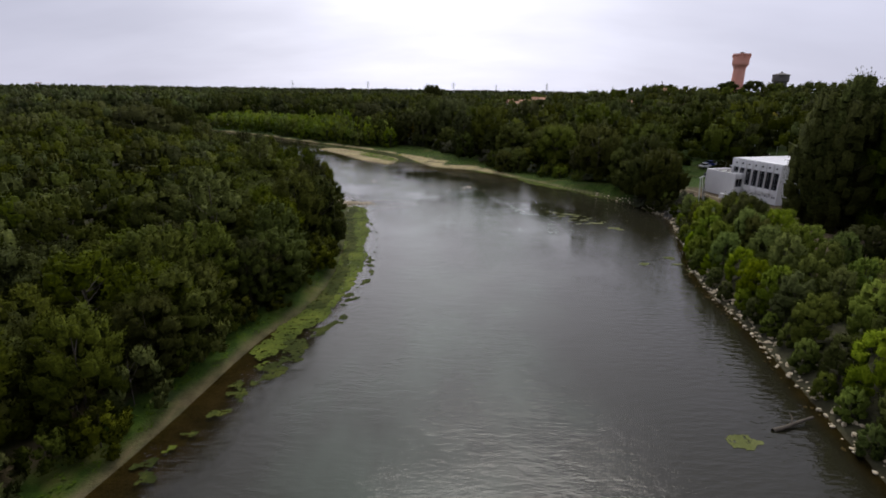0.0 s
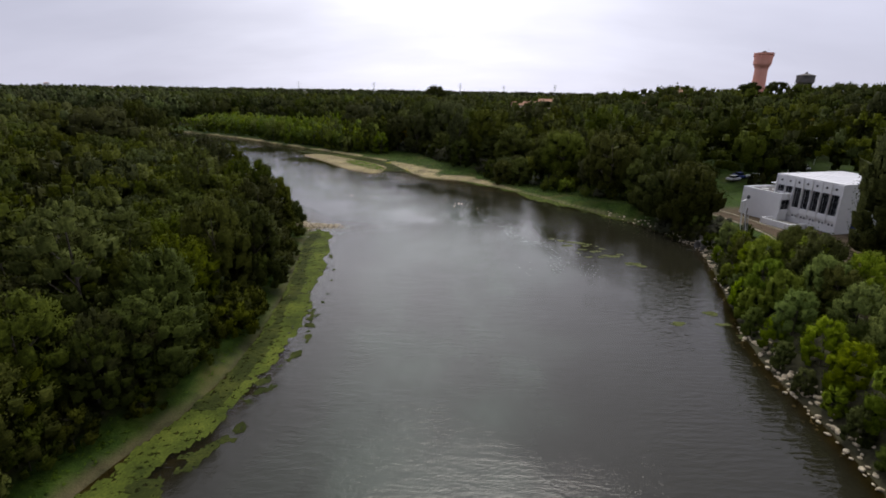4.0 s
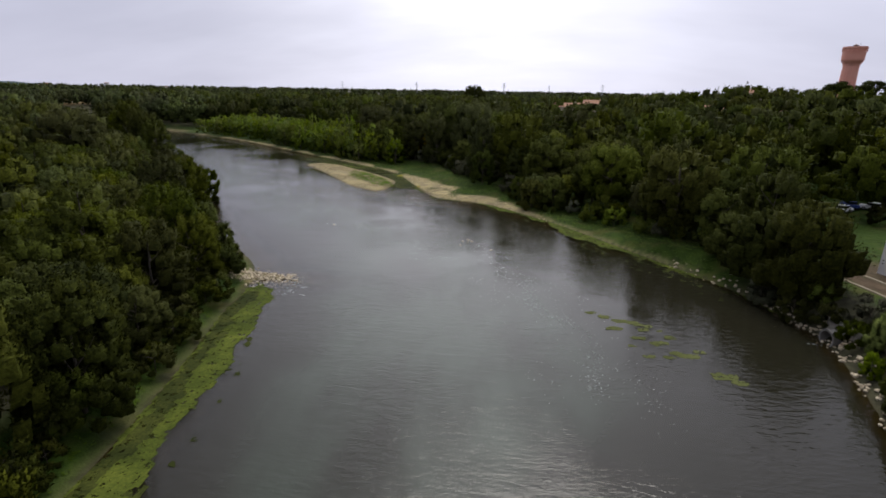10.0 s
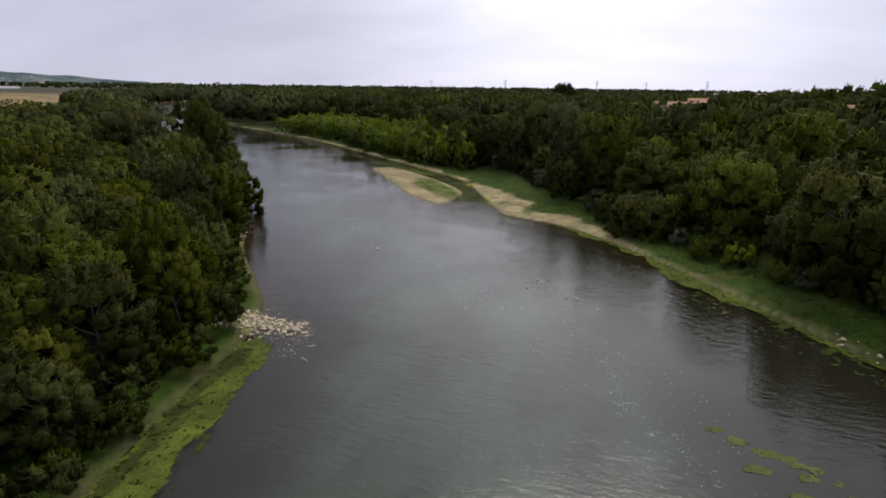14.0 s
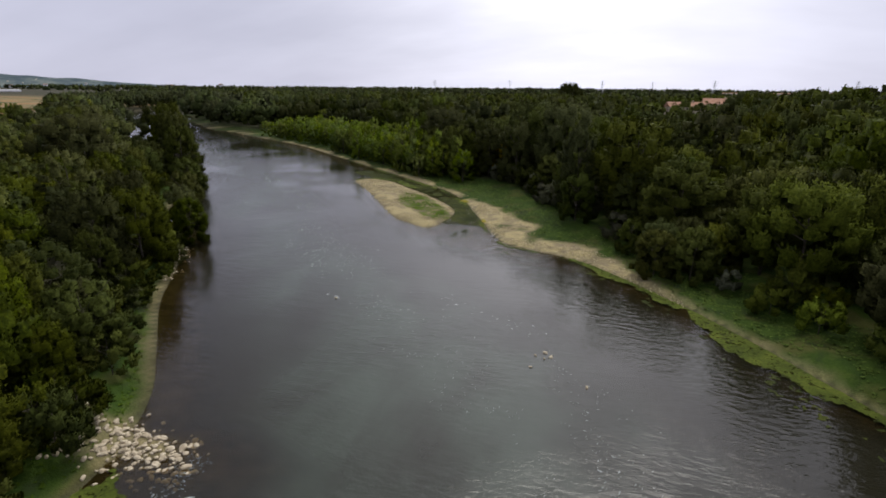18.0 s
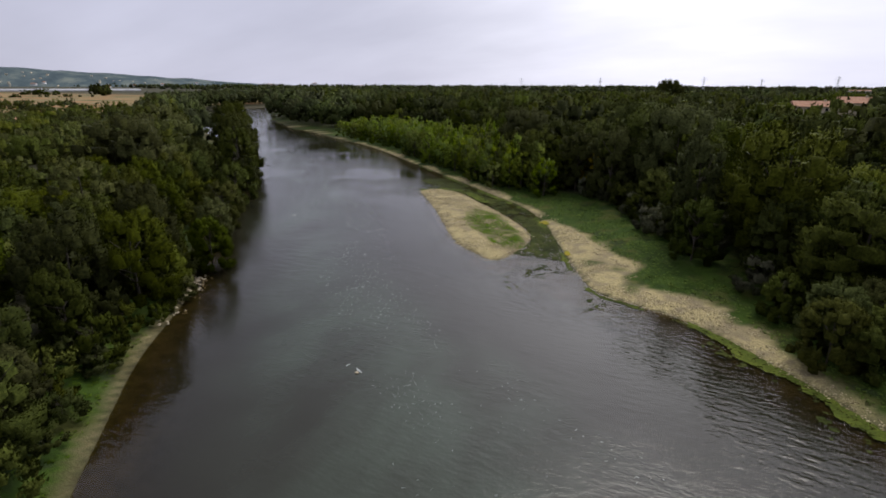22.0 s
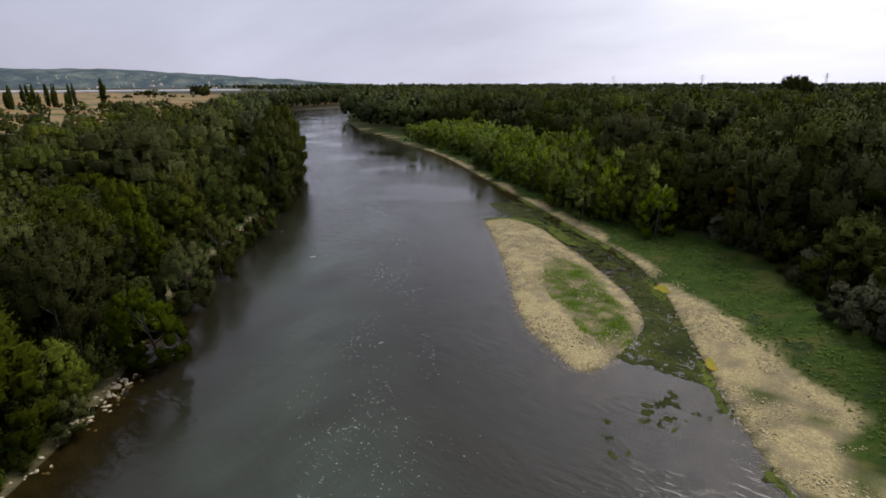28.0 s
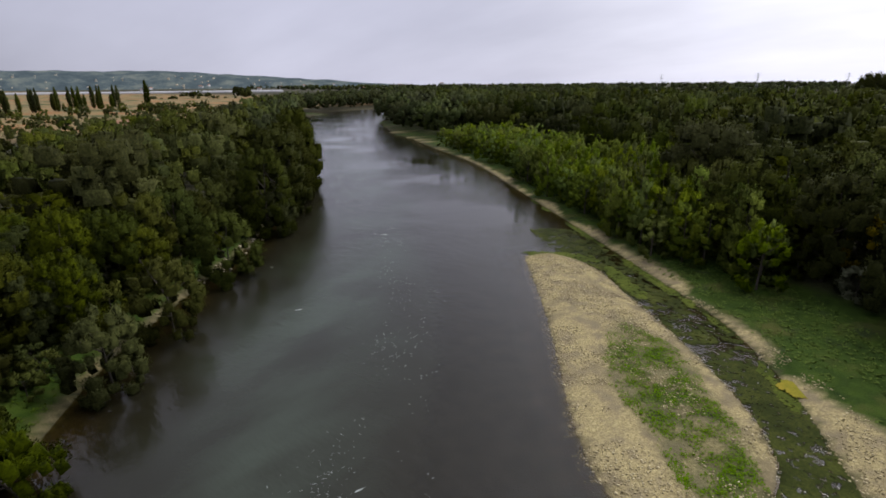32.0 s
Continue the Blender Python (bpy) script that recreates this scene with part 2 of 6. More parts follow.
def ground_material():
    m = Nodes("ground")
    big, mid, fine = m.noise(0.06, 4.0), m.noise(0.55, 5.0), m.noise(6.0, 4.0)
    vor = m.voronoi(5.5)
    peb = m.voronoi(14.0)
    forest = m.ramp(m.noise(1.3, 4.0), (0.3, (0.022, 0.022, 0.012)), (0.7, (0.06, 0.058, 0.03)))
    grass = m.ramp(m.math("ADD", m.math("MULTIPLY", mid, 0.6), m.math("MULTIPLY", fine, 0.4)), (0.32, (0.012, 0.026, 0.002)), (0.5, (0.026, 0.052, 0.004)), (0.68, (0.05, 0.08, 0.008)))
    grass = m.mix(m.step(m.noise(0.22, 5.0), 0.5, 0.68), grass, (0.06, 0.066, 0.014))
    grass = m.mix(m.step(m.noise(0.31, 4.0, vec=None, stretch=((1, 1, 1), 40)), 0.56, 0.7), grass, (0.022, 0.036, 0.009))
    gravel = m.mix(m.step(fine, 0.3, 0.7), (0.29, 0.24, 0.11), (0.5, 0.425, 0.215))
    gravel = m.mix(m.math("MULTIPLY", vor.outputs["Color"], 0.6), gravel, (0.13, 0.102, 0.058))
    gravel = m.mix(m.step(mid, 0.42, 0.7), gravel, (0.2, 0.165, 0.1))
    gravel = m.mix(m.math("MULTIPLY", m.step(m.noise(0.16, 4.0), 0.5, 0.66), 0.7), gravel, (0.16, 0.13, 0.08))
    soil = m.ramp(m.math("ADD", m.math("MULTIPLY", mid, 0.7), m.math("MULTIPLY", fine, 0.3)), (0.3, (0.05, 0.034, 0.02)), (0.7, (0.125, 0.09, 0.056)))
    bed = m.ramp(m.math("ADD", m.math("MULTIPLY", mid, 0.6), m.math("MULTIPLY", fine, 0.4)), (0.35, (0.026, 0.022, 0.01)), (0.65, (0.09, 0.072, 0.038)))
    field = m.ramp(m.noise(0.012, 3.0, stretch=((1, 3.5, 1), 25)), (0.36, (0.045, 0.065, 0.018)), (0.44, (0.14, 0.115, 0.05)), (0.53, (0.22, 0.165, 0.075)), (0.6, (0.25, 0.125, 0.05)))
    c = forest
    c = m.mix(m.attr("field"), c, field)
    c = m.mix(m.attr("grass"), c, grass)
    c = m.mix(m.attr("soil"), c, soil)
    c = m.mix(m.attr("gravel"), c, gravel)
    c = m.mix(m.attr("bed"), c, bed)
    h = m.math("ADD", m.math("MULTIPLY", fine, 0.9), m.math("MULTIPLY", peb.outputs["Distance"], 0.5))
    return m.done(m.principled(c, 0.93, m.bump(h, 0.6, 0.12), spec=0.15))


def water_material():
    m = Nodes("river_water")
    deep = m.attr("deep")
    still = m.noise(0.035, 3.0)
    # short chop, drawn out across the stream, and slow swell
    chop = m.noise(2.3, 4.0, 0.6, stretch=((0.4, 1.1, 1.0), 12))
    swell = m.noise(0.8, 3.0, 0.5, stretch=((0.5, 1.15, 1.0), 15))
    fine = m.noise(5.0, 2.0, 0.5)
    calm = m.math("SUBTRACT", 1.0, m.math("MULTIPLY", m.attr("calm"), 0.5))
    amp = m.math("ADD", m.math("MULTIPLY", m.step(still, 0.36, 0.56), 0.8), 0.2)
    h = m.math("MULTIPLY", m.math("ADD", m.math("ADD", m.math("MULTIPLY", chop, 0.6), m.math("MULTIPLY", swell, 0.7)), m.math("MULTIPLY", fine, 0.18)), m.math("MULTIPLY", amp, calm))
    # longer wavelets in the lee of the east bank
    lap = m.noise(1.7, 2.5, 0.5, stretch=((0.42, 1.2, 1.0), 8))
    h = m.math("ADD", h, m.math("MULTIPLY", lap, m.math("MULTIPLY", m.attr("calm"), 1.0)))
    nrm = m.bump(h, 0.21, 0.4)
    murk = m.mix(m.noise(0.05, 3.0), (0.012, 0.0115, 0.0065), (0.019, 0.018, 0.011))
    silt = m.math("MULTIPLY", m.attr("stream"), m.step(m.noise(0.12, 4.0, stretch=((1.0, 0.45, 1.0), -30)), 0.2, 0.7))
    murk = m.mix(silt, murk, (0.041, 0.053, 0.038))
    body = m.add("ShaderNodeBsdfDiffuse")
    m.put(body.inputs[0], murk)
    clear = m.add("ShaderNodeBsdfTransparent")
    m.put(clear.inputs[0], (0.6, 0.54, 0.38))
    under = m.add("ShaderNodeMixShader")
    m.link(deep, under.inputs[0]), m.link(clear.outputs[0], under.inputs[1]), m.link(body.outputs[0], under.inputs[2])
    gl = m.add("ShaderNodeBsdfGlossy")
    gl.inputs["Roughness"].default_value = 0.015
    m.put(gl.inputs["Color"], (0.95, 0.95, 0.95))
    m.link(nrm, gl.inputs["Normal"])
    fr = m.add("ShaderNodeFresnel")
    fr.inputs["IOR"].default_value = 1.34
    m.link(nrm, fr.inputs["Normal"])
    top = m.add("ShaderNodeMixShader")
    m.link(fr.outputs[0], top.inputs[0]), m.link(under.outputs[0], top.inputs[1]), m.link(gl.outputs[0], top.inputs[2])
    return m.done(top.outputs[0])


GROUND, WATER = ground_material(), water_material()


# ---- the plan: banks of the river, gravel bars, heights of the land ----
def smooth_line(points, n=6):
    """A Catmull-Rom curve through the points."""
    p = np.array(points, float)
    q = np.vstack([2 * p[0] - p[1], p, 2 * p[-1] - p[-2]])
    out = []
    for i in range(1, len(q) - 2):
        a, b, c, d = q[i - 1], q[i], q[i + 1], q[i + 2]
        for s in np.arange(n) / n:
            out.append(0.5 * (2 * b + (c - a) * s + (2 * a - 5 * b + 4 * c - d) * s * s + (3 * b - a - 3 * c + d) * s ** 3))
    out.append(p[-1])
    return np.array(out)


LEFT_BANK = smooth_line([(-60, -400), (-38, -60), (-27, 8), (-22.6, 25), (-20.9, 33), (-19.6, 41), (-18.2, 48), (-15.9, 55.4), (-15.0, 66), (-16.6, 84), (-19.4, 100), (-20.6, 110), (-24, 118), (-31, 126), (-39, 135), (-48, 148),
                         (-57, 157), (-68, 167), (-80, 182), (-92, 197), (-114, 219), (-157, 254), (-283, 347), (-358, 407), (-385, 440), (-406, 484), (-420, 530), (-412, 590), (-360, 670), (-240, 770), (0, 900)])
RIGHT_BANK = smooth_line([(10, -400), (20, -60), (28, 10), (32, 38), (34.5, 52), (36, 66), (41, 82), (46, 98), (46.5, 106), (43, 118), (35, 131), (27, 144), (19, 155), (10, 164.5), (3, 168), (-3, 171),
                          (-8, 181), (-12, 190), (-17, 201), (-24, 211), (-36, 222), (-56, 240), (-82, 263), (-112, 289), (-152, 315), (-180, 334), (-205, 347), (-262, 394), (-300, 436), (-350, 487), (-374, 520), (-376, 565), (-335, 630), (-230, 710), (0, 830)])
RIVER = np.vstack([LEFT_BANK, RIGHT_BANK[::-1]])
ISLAND = smooth_line([(-52, 217), (-45.5, 208.5), (-40, 201), (-34.5, 193), (-30, 186), (-26, 181), (-21.5, 177.7), (-18, 176.3), (-16.9, 179), (-16, 185), (-16.2, 189), (-18, 193.5), (-21.6, 198.5), (-26.2, 203.8), (-34.5, 212), (-42, 219), (-49, 221), (-52, 217)], 4)


def rough(x, y, s, k=0.0):
    """Cheap smooth noise from -1 to 1."""
    x, y = np.asarray(x) / s, np.asarray(y) / s
    out = 0.0
    for i in range(7):
        a, f = 2.4 * i + 0.7 * k, 0.7 + 0.37 * i
        u, v = x * math.cos(a) + y * math.sin(a), y * math.cos(a) - x * math.sin(a)
        out = out + np.sin(f * u + 1.6 * np.sin(0.61 * f * v + i + k) + 2.3 * i + k) * (1.0 - 0.09 * i)
    return out / 2.9


def inside(poly, x, y):
    x, y = np.asarray(x, float), np.asarray(y, float)
    c = np.zeros(x.shape, bool)
    for (ax, ay), (bx, by) in zip(poly, np.roll(poly, -1, 0)):
        if ay != by:
            c ^= ((ay > y) != (by > y)) & (x < (bx - ax) * (y - ay) / (by - ay) + ax)
    return c


def reach(line, x, y, closed=False):
    """Distance from points to a line."""
    x, y = np.asarray(x, float), np.asarray(y, float)
    best = np.full(x.shape, 1e9)
    ends = np.roll(line, -1, 0) if closed else line[1:]
    for (ax, ay), (bx, by) in zip(line, ends):
        dx, dy = bx - ax, by - ay
        s = np.clip(((x - ax) * dx + (y - ay) * dy) / (dx * dx + dy * dy + 1e-9), 0, 1)
        best = np.minimum(best, (x - ax - s * dx) ** 2 + (y - ay - s * dy) ** 2)
    return np.sqrt(best)


def ss(a, b, v):
    t = np.clip((np.asarray(v, float) - a) / (b - a), 0, 1)
    return t * t * (3 - 2 * t)


def plan(x, y):
    """Signed distances of points: to the left bank, the right bank (both > 0 on land) and the island (> 0 on it)."""
    x, y = np.asarray(x, float), np.asarray(y, float)
    wet = inside(RIVER, x, y)
    dl, dr = reach(LEFT_BANK, x, y), reach(RIGHT_BANK, x, y)
    isl = reach(ISLAND, x, y, True) * np.where(inside(ISLAND, x, y), 1, -1)
    sign = np.where(wet, -1, 1)
    return dl * sign, dr * sign, isl, wet


def flat_width(y):
    """How wide the gravel lies along the east bank."""
    return np.interp(y, [118, 150, 157, 163, 170, 178, 184, 190, 200, 210], [0.6, 0.8, 1.5, 2.8, 5.5, 7.5, 8.0, 5.0, 3.5, 1.0])


def land(x, y):
    """Height of the ground."""
    x, y = np.asarray(x, float), np.asarray(y, float)
    dl, dr, isl, wet = plan(x, y)
    leftish = (np.abs(dl) < np.abs(dr))
    j = rough(x, y, 2.3) * 0.3
    bank_l = 0.16 * np.clip(dl, 0, 1) + 1.3 * ss(0.3, 6, dl + j) + 0.6 * ss(6, 20, dl)
    steep = ss(150, 118, y)                       # the built-up bank with its riprap, south of the wood
    bank_r = (0.3 * np.clip(dr, 0, 1) + 2.7 * ss(0.2, 5.0, dr + j)) * steep + (0.2 * np.clip(dr, 0, 2) + 1.1 * ss(6, 16, dr)) * (1 - steep)
    hill = 15 * np.exp(-((x - 215) / 115) ** 2 - ((y - 300) / 140) ** 2) + 3.5 * ss(40, 160, dr) * ss(1500, 600, y)
    bank_r = bank_r + hill * ss(20, 60, dr)
    dry = np.where(leftish, bank_l, bank_r) + 0.12 * rough(x, y, 4.0, 1.0) * ss(0.5, 4, np.minimum(np.abs(dl), np.abs(dr)))
    deep = np.minimum(np.abs(dl), np.abs(dr))
    soft = 1 - 0.72 * ss(150, 172, y) * ss(230, 200, y) * (np.abs(dr) < np.abs(dl))   # shallows off the gravel flat
    drop = 0.9 * ss(0.2, 2.6, deep) * ss(135, 118, y) * (np.abs(dr) < np.abs(dl))
    bed = -drop - 0.16 * np.clip(deep, 0, 1) - (0.75 * ss(0.5, 8, deep) + 1.0 * ss(5, 18, deep)) * soft
    lee = ss(-24, -19, x) * ss(184, 178, y)         # shallows trailing off the lower end of the island
    shelf = -(0.42 - 0.3 * lee) * np.clip(-isl, 0, 1) - 0.32 * ss(0.5, 7, -isl) - 1.6 * ss(2 + 3 * lee, 15, -isl)
    bed = np.maximum(bed, np.where(isl < 0, shelf, 0.2 * np.clip(isl, 0, 1) + 0.35 * ss(0.5, 4.0, isl + j)))
    bed = np.maximum(bed, 0.22 - 0.42 * np.hypot((x + 20.5) / 6.2, (y - 113) / 2.1) + 0.1 * j)      # the stone spit
    return np.where(wet, bed, dry)


def graded(lo, hi, step, far, growth=1.16):
    core = list(np.arange(lo, hi + step, step))
    a, b, s = [], [], step
    p, q = core[0], core[-1]
    while p > -far or q < far:
        s *= growth
        p, q = p - s, q + s
        a.append(p), b.append(q)
    return np.array(a[::-1] + core + b)


def sheet(name, xs, ys, z, keep=None):
    """A grid mesh over xs and ys with heights z; keep: which cells."""
    nx, ny = len(xs), len(ys)
    X, Y = np.meshgrid(xs, ys)
    co = np.stack([X, Y, z], -1).reshape(-1, 3)
    i = np.arange(nx * ny).reshape(ny, nx)
    q = np.stack([i[:-1, :-1], i[:-1, 1:], i[1:, 1:], i[1:, :-1]], -1).reshape(-1, 4)
    if keep is not None:
        q = q[keep.reshape(-1)]
        used, q = np.unique(q, return_inverse=True)
        co, q = co[used], q.reshape(-1, 4)
    return quads(name, co, q), co


def quads(name, co, q):
    me = bpy.data.meshes.new(name)
    me.vertices.add(len(co)), me.loops.add(q.size), me.polygons.add(len(q))
    me.vertices.foreach_set("co", np.ascontiguousarray(co, np.float32).ravel())
    me.loops.foreach_set("vertex_index", np.ascontiguousarray(q, np.int32).ravel())
    me.polygons.foreach_set("loop_start", np.arange(0, q.size, q.shape[1], dtype=np.int32))
    me.update(calc_edges=True)
    me.validate()
    return me


def give(me, name, values):
    me.attributes.new(name, "FLOAT", "POINT").data.foreach_set("value", np.ascontiguousarray(values, np.float32))


def smooth(me):
    me.polygons.foreach_set("use_smooth", np.ones(len(me.polygons), bool))
    return me


XS, YS = graded(-118, 76, 0.8, 4600), graded(14, 300, 0.85, 4600)
GX, GY = np.meshgrid(XS, YS)
GZ = land(GX, GY)


def build_ground():
    me, co = sheet("ground", XS, YS, GZ)
    smooth(me)
    x, y, z = co.T
    dl, dr, isl, wet = plan(x, y)
    n1, n2, n3 = rough(x, y, 2.1), rough(x, y, 5.0, 2.0), rough(x, y, 0.9, 4.0)
    left = np.abs(dl) < np.abs(dr)
    give(me, "bed", ss(0.1, -0.18, z + 0.04 * n3))
    on_l, on_r = left & ~wet, ~left & ~wet
    # left bank: gravel lip, green verge, brown trodden strip along the wood
    lip_l = on_l * ss(1.5, 0.5, dl + 0.3 * n1)
    verge = on_l * ss(9.5, 6.0, dl + n2)
    worn = on_l * ss(75, 40, y) * ss(3.4, 4.4, dl + 0.5 * n1) * ss(8, 6, dl + n1)
    # right bank: wide gravel flat north of the bend, grass behind it
    wide = flat_width(y) + 1.8 * n2 * ss(160, 176, y) + (0.3 + 0.6 * ss(158, 170, y)) * n1
    lip_r = on_r * ss(wide + 0.8, wide - 0.5, dr + 0.4 * n3) * ss(118, 130, y) * (0.4 + 0.6 * ss(150, 160, y)) * (1 - 0.85 * ss(0.15, 0.5, n1 * 0.6 + rough(x, y, 6.5, 5.0) * 0.7) * ss(0.8, 2.5, dr))
    meadow = on_r * ss(19, 12, dr + 2 * n2) * ss(112, 122, y)
    lawn = on_r * ss(6, 9, dr) * ss(150, 70, dr) * ss(20, 70, y) * ss(240, 190, y)
    road = on_r * ss(2.0, 1.4, np.abs(dr - 12.5 - 0.3 * n2)) * ss(55, 62, y) * ss(122, 116, y)
    yard = on_r * ss(13, 15, dr) * ss(34, 28, dr) * ss(60, 76, y) * ss(126, 119, y)
    across, along = (x + 26) * 0.8 + (y - 193) * 0.6, -(x + 26) * 0.6 + (y - 193) * 0.8
    tuft = ss(1.12, 0.7, np.hypot((across - 1.3) / 4.2, (along + 1.0) / 15.0) + 0.16 * n1 + 0.1 * n3) * (0.55 + 0.45 * ss(-0.4, 0.4, n3 + 0.3 * n1))
    holes = sum(ss(1.0, 0.6, np.hypot((x - a) / w, (y - b) / 1.1) + 0.2 * n1) for a, b, w in ((-8.5, 197, 1.6), (3.5, 181, 1.3), (8, 174, 1.2)))
    island_gravel = ss(-0.5, 0.3, isl + 0.5 * n3 + 0.35 * n1)
    spit = ss(1.25, 0.8, np.hypot((x + 21.5) / 6.2, (y - 113) / 2.3) + 0.2 * n3)
    give(me, "gravel", np.clip(0.55 * spit + lip_l * (0.06 + 0.3 * ss(112, 150, y)) * (1 + 0.8 * n3) + lip_r + island_gravel * (1 - 0.9 * tuft), 0, 1) * (1 - 0.95 * np.clip(holes, 0, 1)))
    give(me, "grass", np.clip(verge + meadow + lawn * (1 - yard) + tuft + holes, 0, 1))
    give(me, "soil", np.clip(np.maximum(np.maximum(worn * 0.8, (0.2 + 0.5 * ss(62, 46, y) + 0.4 * ss(114, 122, y)) * lip_l), np.maximum(road, yard * 0.75)), 0, 1))
    give(me, "field", left * ss(40, 60, dl) * ss(-290, -340, x) * ss(900, 700, y))
    me.materials.append(GROUND)
    ob = tagged(new("ground", me), "gravel, grass and bare earth banks under the riverside woods", "ground", kind="structure")
    return ob


def build_water():
    dl, dr, isl, wet = plan(GX, GY)
    cell = wet[:-1, :-1] | wet[1:, :-1] | wet[:-1, 1:] | wet[1:, 1:]
    me, co = sheet("water", XS, YS, np.zeros_like(GX), cell)
    x, y, z = co.T
    give(me, "deep", np.clip(ss(-0.05, -1.0, land(x, y)) ** 0.8 * 0.97, 0, 1))
    wob = rough(x, y, 3.2, 2.0)
    dl, dr, isl, wet = plan(x, y)
    lee = ss(-19, -7, dr + 4.0 * wob) * ss(185, 160, y) + ss(-12, -5, dr + 2.5 * wob) + ss(-7, -3, dl + 1.5 * wob)
    give(me, "calm", np.clip(lee, 0, 1))
    give(me, "stream", ss(17 + 3 * wob, 30 + 4 * wob, -dr - 6 * ss(190, 215, y)) * ss(5, 17, -dl + 2 * wob) * ss(9, 24, -isl + 3 * wob))
    me.materials.append(WATER)
    return tagged(new("water", me), "slow grey-green river water with fine ripples", "river", kind="structure")


build_ground(), build_water()


# ---- trees ----
RNG = np.random.default_rng(11)


def core_form(n):
    """A cube blown up to a ball, n cells a side: unit vertices and quads."""
    g = np.linspace(-1, 1, n + 1)
    index, co, q = {}, [], []
    for axis in range(3):
        for side in (-1, 1):
            for a in range(n):
                for b in range(n):
                    face = []
                    for u, v in ((a, b), (a + 1, b), (a + 1, b + 1), (a, b + 1)):
                        p = [0, 0, 0]
                        p[axis], p[(axis + 1) % 3], p[(axis + 2) % 3] = side, g[u], g[v]
                        k = tuple(np.round(p, 4))
                        if k not in index:
                            index[k] = len(co)
                            co.append(np.array(p) / np.linalg.norm(p))
                        face.append(index[k])
                    q.append(face if side > 0 else face[::-1])
    return np.array(co), np.array(q)


CORES = {n: core_form(n) for n in (1, 2)}


def leaves(rng, centres, radii, count, size, flat=1.0, core=0, fill=0.62, lying=False, whole=0.0, axes=None):
    """Leaf sprays on the skins of plumes, with a dense heart in each: vertices, quads, soft normals, and 1 on sprays, 0 on hearts.
    A plume is a ball drawn out along its axis by the factor flat, narrowing to its tip."""
    n = len(centres)
    axes = np.tile([0.0, 0.0, 1.0], (n, 1)) if axes is None else axes

    def skin(v, k, r):
        along = (v * axes[k]).sum(-1, keepdims=True)
        side = v - axes[k] * along
        return centres[k] + r[..., None] * (side * (1 - 0.3 * np.clip(along, 0, 1)) + axes[k] * along * flat)
    area = radii ** 2
    k = rng.choice(n, count, p=area / area.sum())
    v = rng.normal(size=(count, 3))
    v /= np.linalg.norm(v, axis=1)[:, None]
    v[:, 2] = np.where(v[:, 2] < -0.35, -v[:, 2] * 0.8, v[:, 2])
    p = skin(v, k, radii[k] * rng.uniform(0.55, 1.15, count))
    if lying:
        t = rng.normal(size=(count, 3)) * np.array([1, 1, 0.3])
        b = np.cross(t, np.array([0, 0, 1.0]) + rng.normal(size=(count, 3)) * 0.25)
    else:
        t = v * 0.7 + axes[k] * 0.8 + rng.normal(size=(count, 3)) * 0.45 + np.array([0, 0, 0.1])
        b = np.cross(t, rng.normal(size=(count, 3)))
    t /= np.linalg.norm(t, axis=1)[:, None]
    b /= np.linalg.norm(b, axis=1)[:, None]
    s = size * rng.uniform(0.6, 1.4, count)[:, None]
    q = np.arange(count * 3).reshape(-1, 3)
    mid = np.array([*centres[:, :2].mean(0), centres[:, 2].min() * 0.6 + centres[:, 2].max() * 0.4])
    reach_out = np.abs(centres - mid).max(0) + radii.max()
    out = (p - mid) / reach_out
    soft = v * (1 - 0.6 * whole) + rng.normal(size=(count, 3)) * 0.12 + np.array([0, 0, 0.1]) + whole * out
    if lying:
        soft = soft * 0.35 + np.array([0, 0, 1.0])
    b = b * np.where((np.cross(b, t) * soft).sum(1) < 0, -1, 1)[:, None]     # the upper side outwards
    co = np.stack([p - t * s * 0.4 - b * s * 0.34, p - t * s * 0.4 + b * s * 0.34, p + t * s * 0.75], 1).reshape(-1, 3)
    soft = np.repeat(soft / np.linalg.norm(soft, axis=1)[:, None], 3, axis=0)
    spray = np.ones(len(co))
    if core:
        c, cq = CORES[core]
        wob = rng.uniform(0.8, 1.12, (n, len(c)))
        kk = np.repeat(np.arange(n)[:, None], len(c), axis=1)
        cc = skin(np.broadcast_to(c, (n, *c.shape)), kk, radii[:, None] * wob * fill)
        qq = cq[None] + (np.arange(n) * len(c))[:, None, None] + len(co)
        co = np.vstack([co, cc.reshape(-1, 3)])
        qq = qq.reshape(-1, 4)
        q = np.vstack([q, qq[:, :3], qq[:, [0, 2, 3]]])
        lean = np.repeat((centres - mid) / reach_out, len(c), axis=0)
        sc = np.tile(c, (n, 1)) * (1 - 0.6 * whole) + whole * lean + np.array([0, 0, 0.05])
        soft = np.vstack([soft, sc / np.linalg.norm(sc, axis=1)[:, None]])
        spray = np.concatenate([spray, np.zeros(n * len(c))])
    return co, q, soft, spray


def leafy(name, co, q, soft, spray, material):
    me = smooth(quads(name, co, q))
    me.normals_split_custom_set_from_vertices(soft.astype(np.float32))
    give(me, "spray", spray)
    me.materials.append(material)
    return me


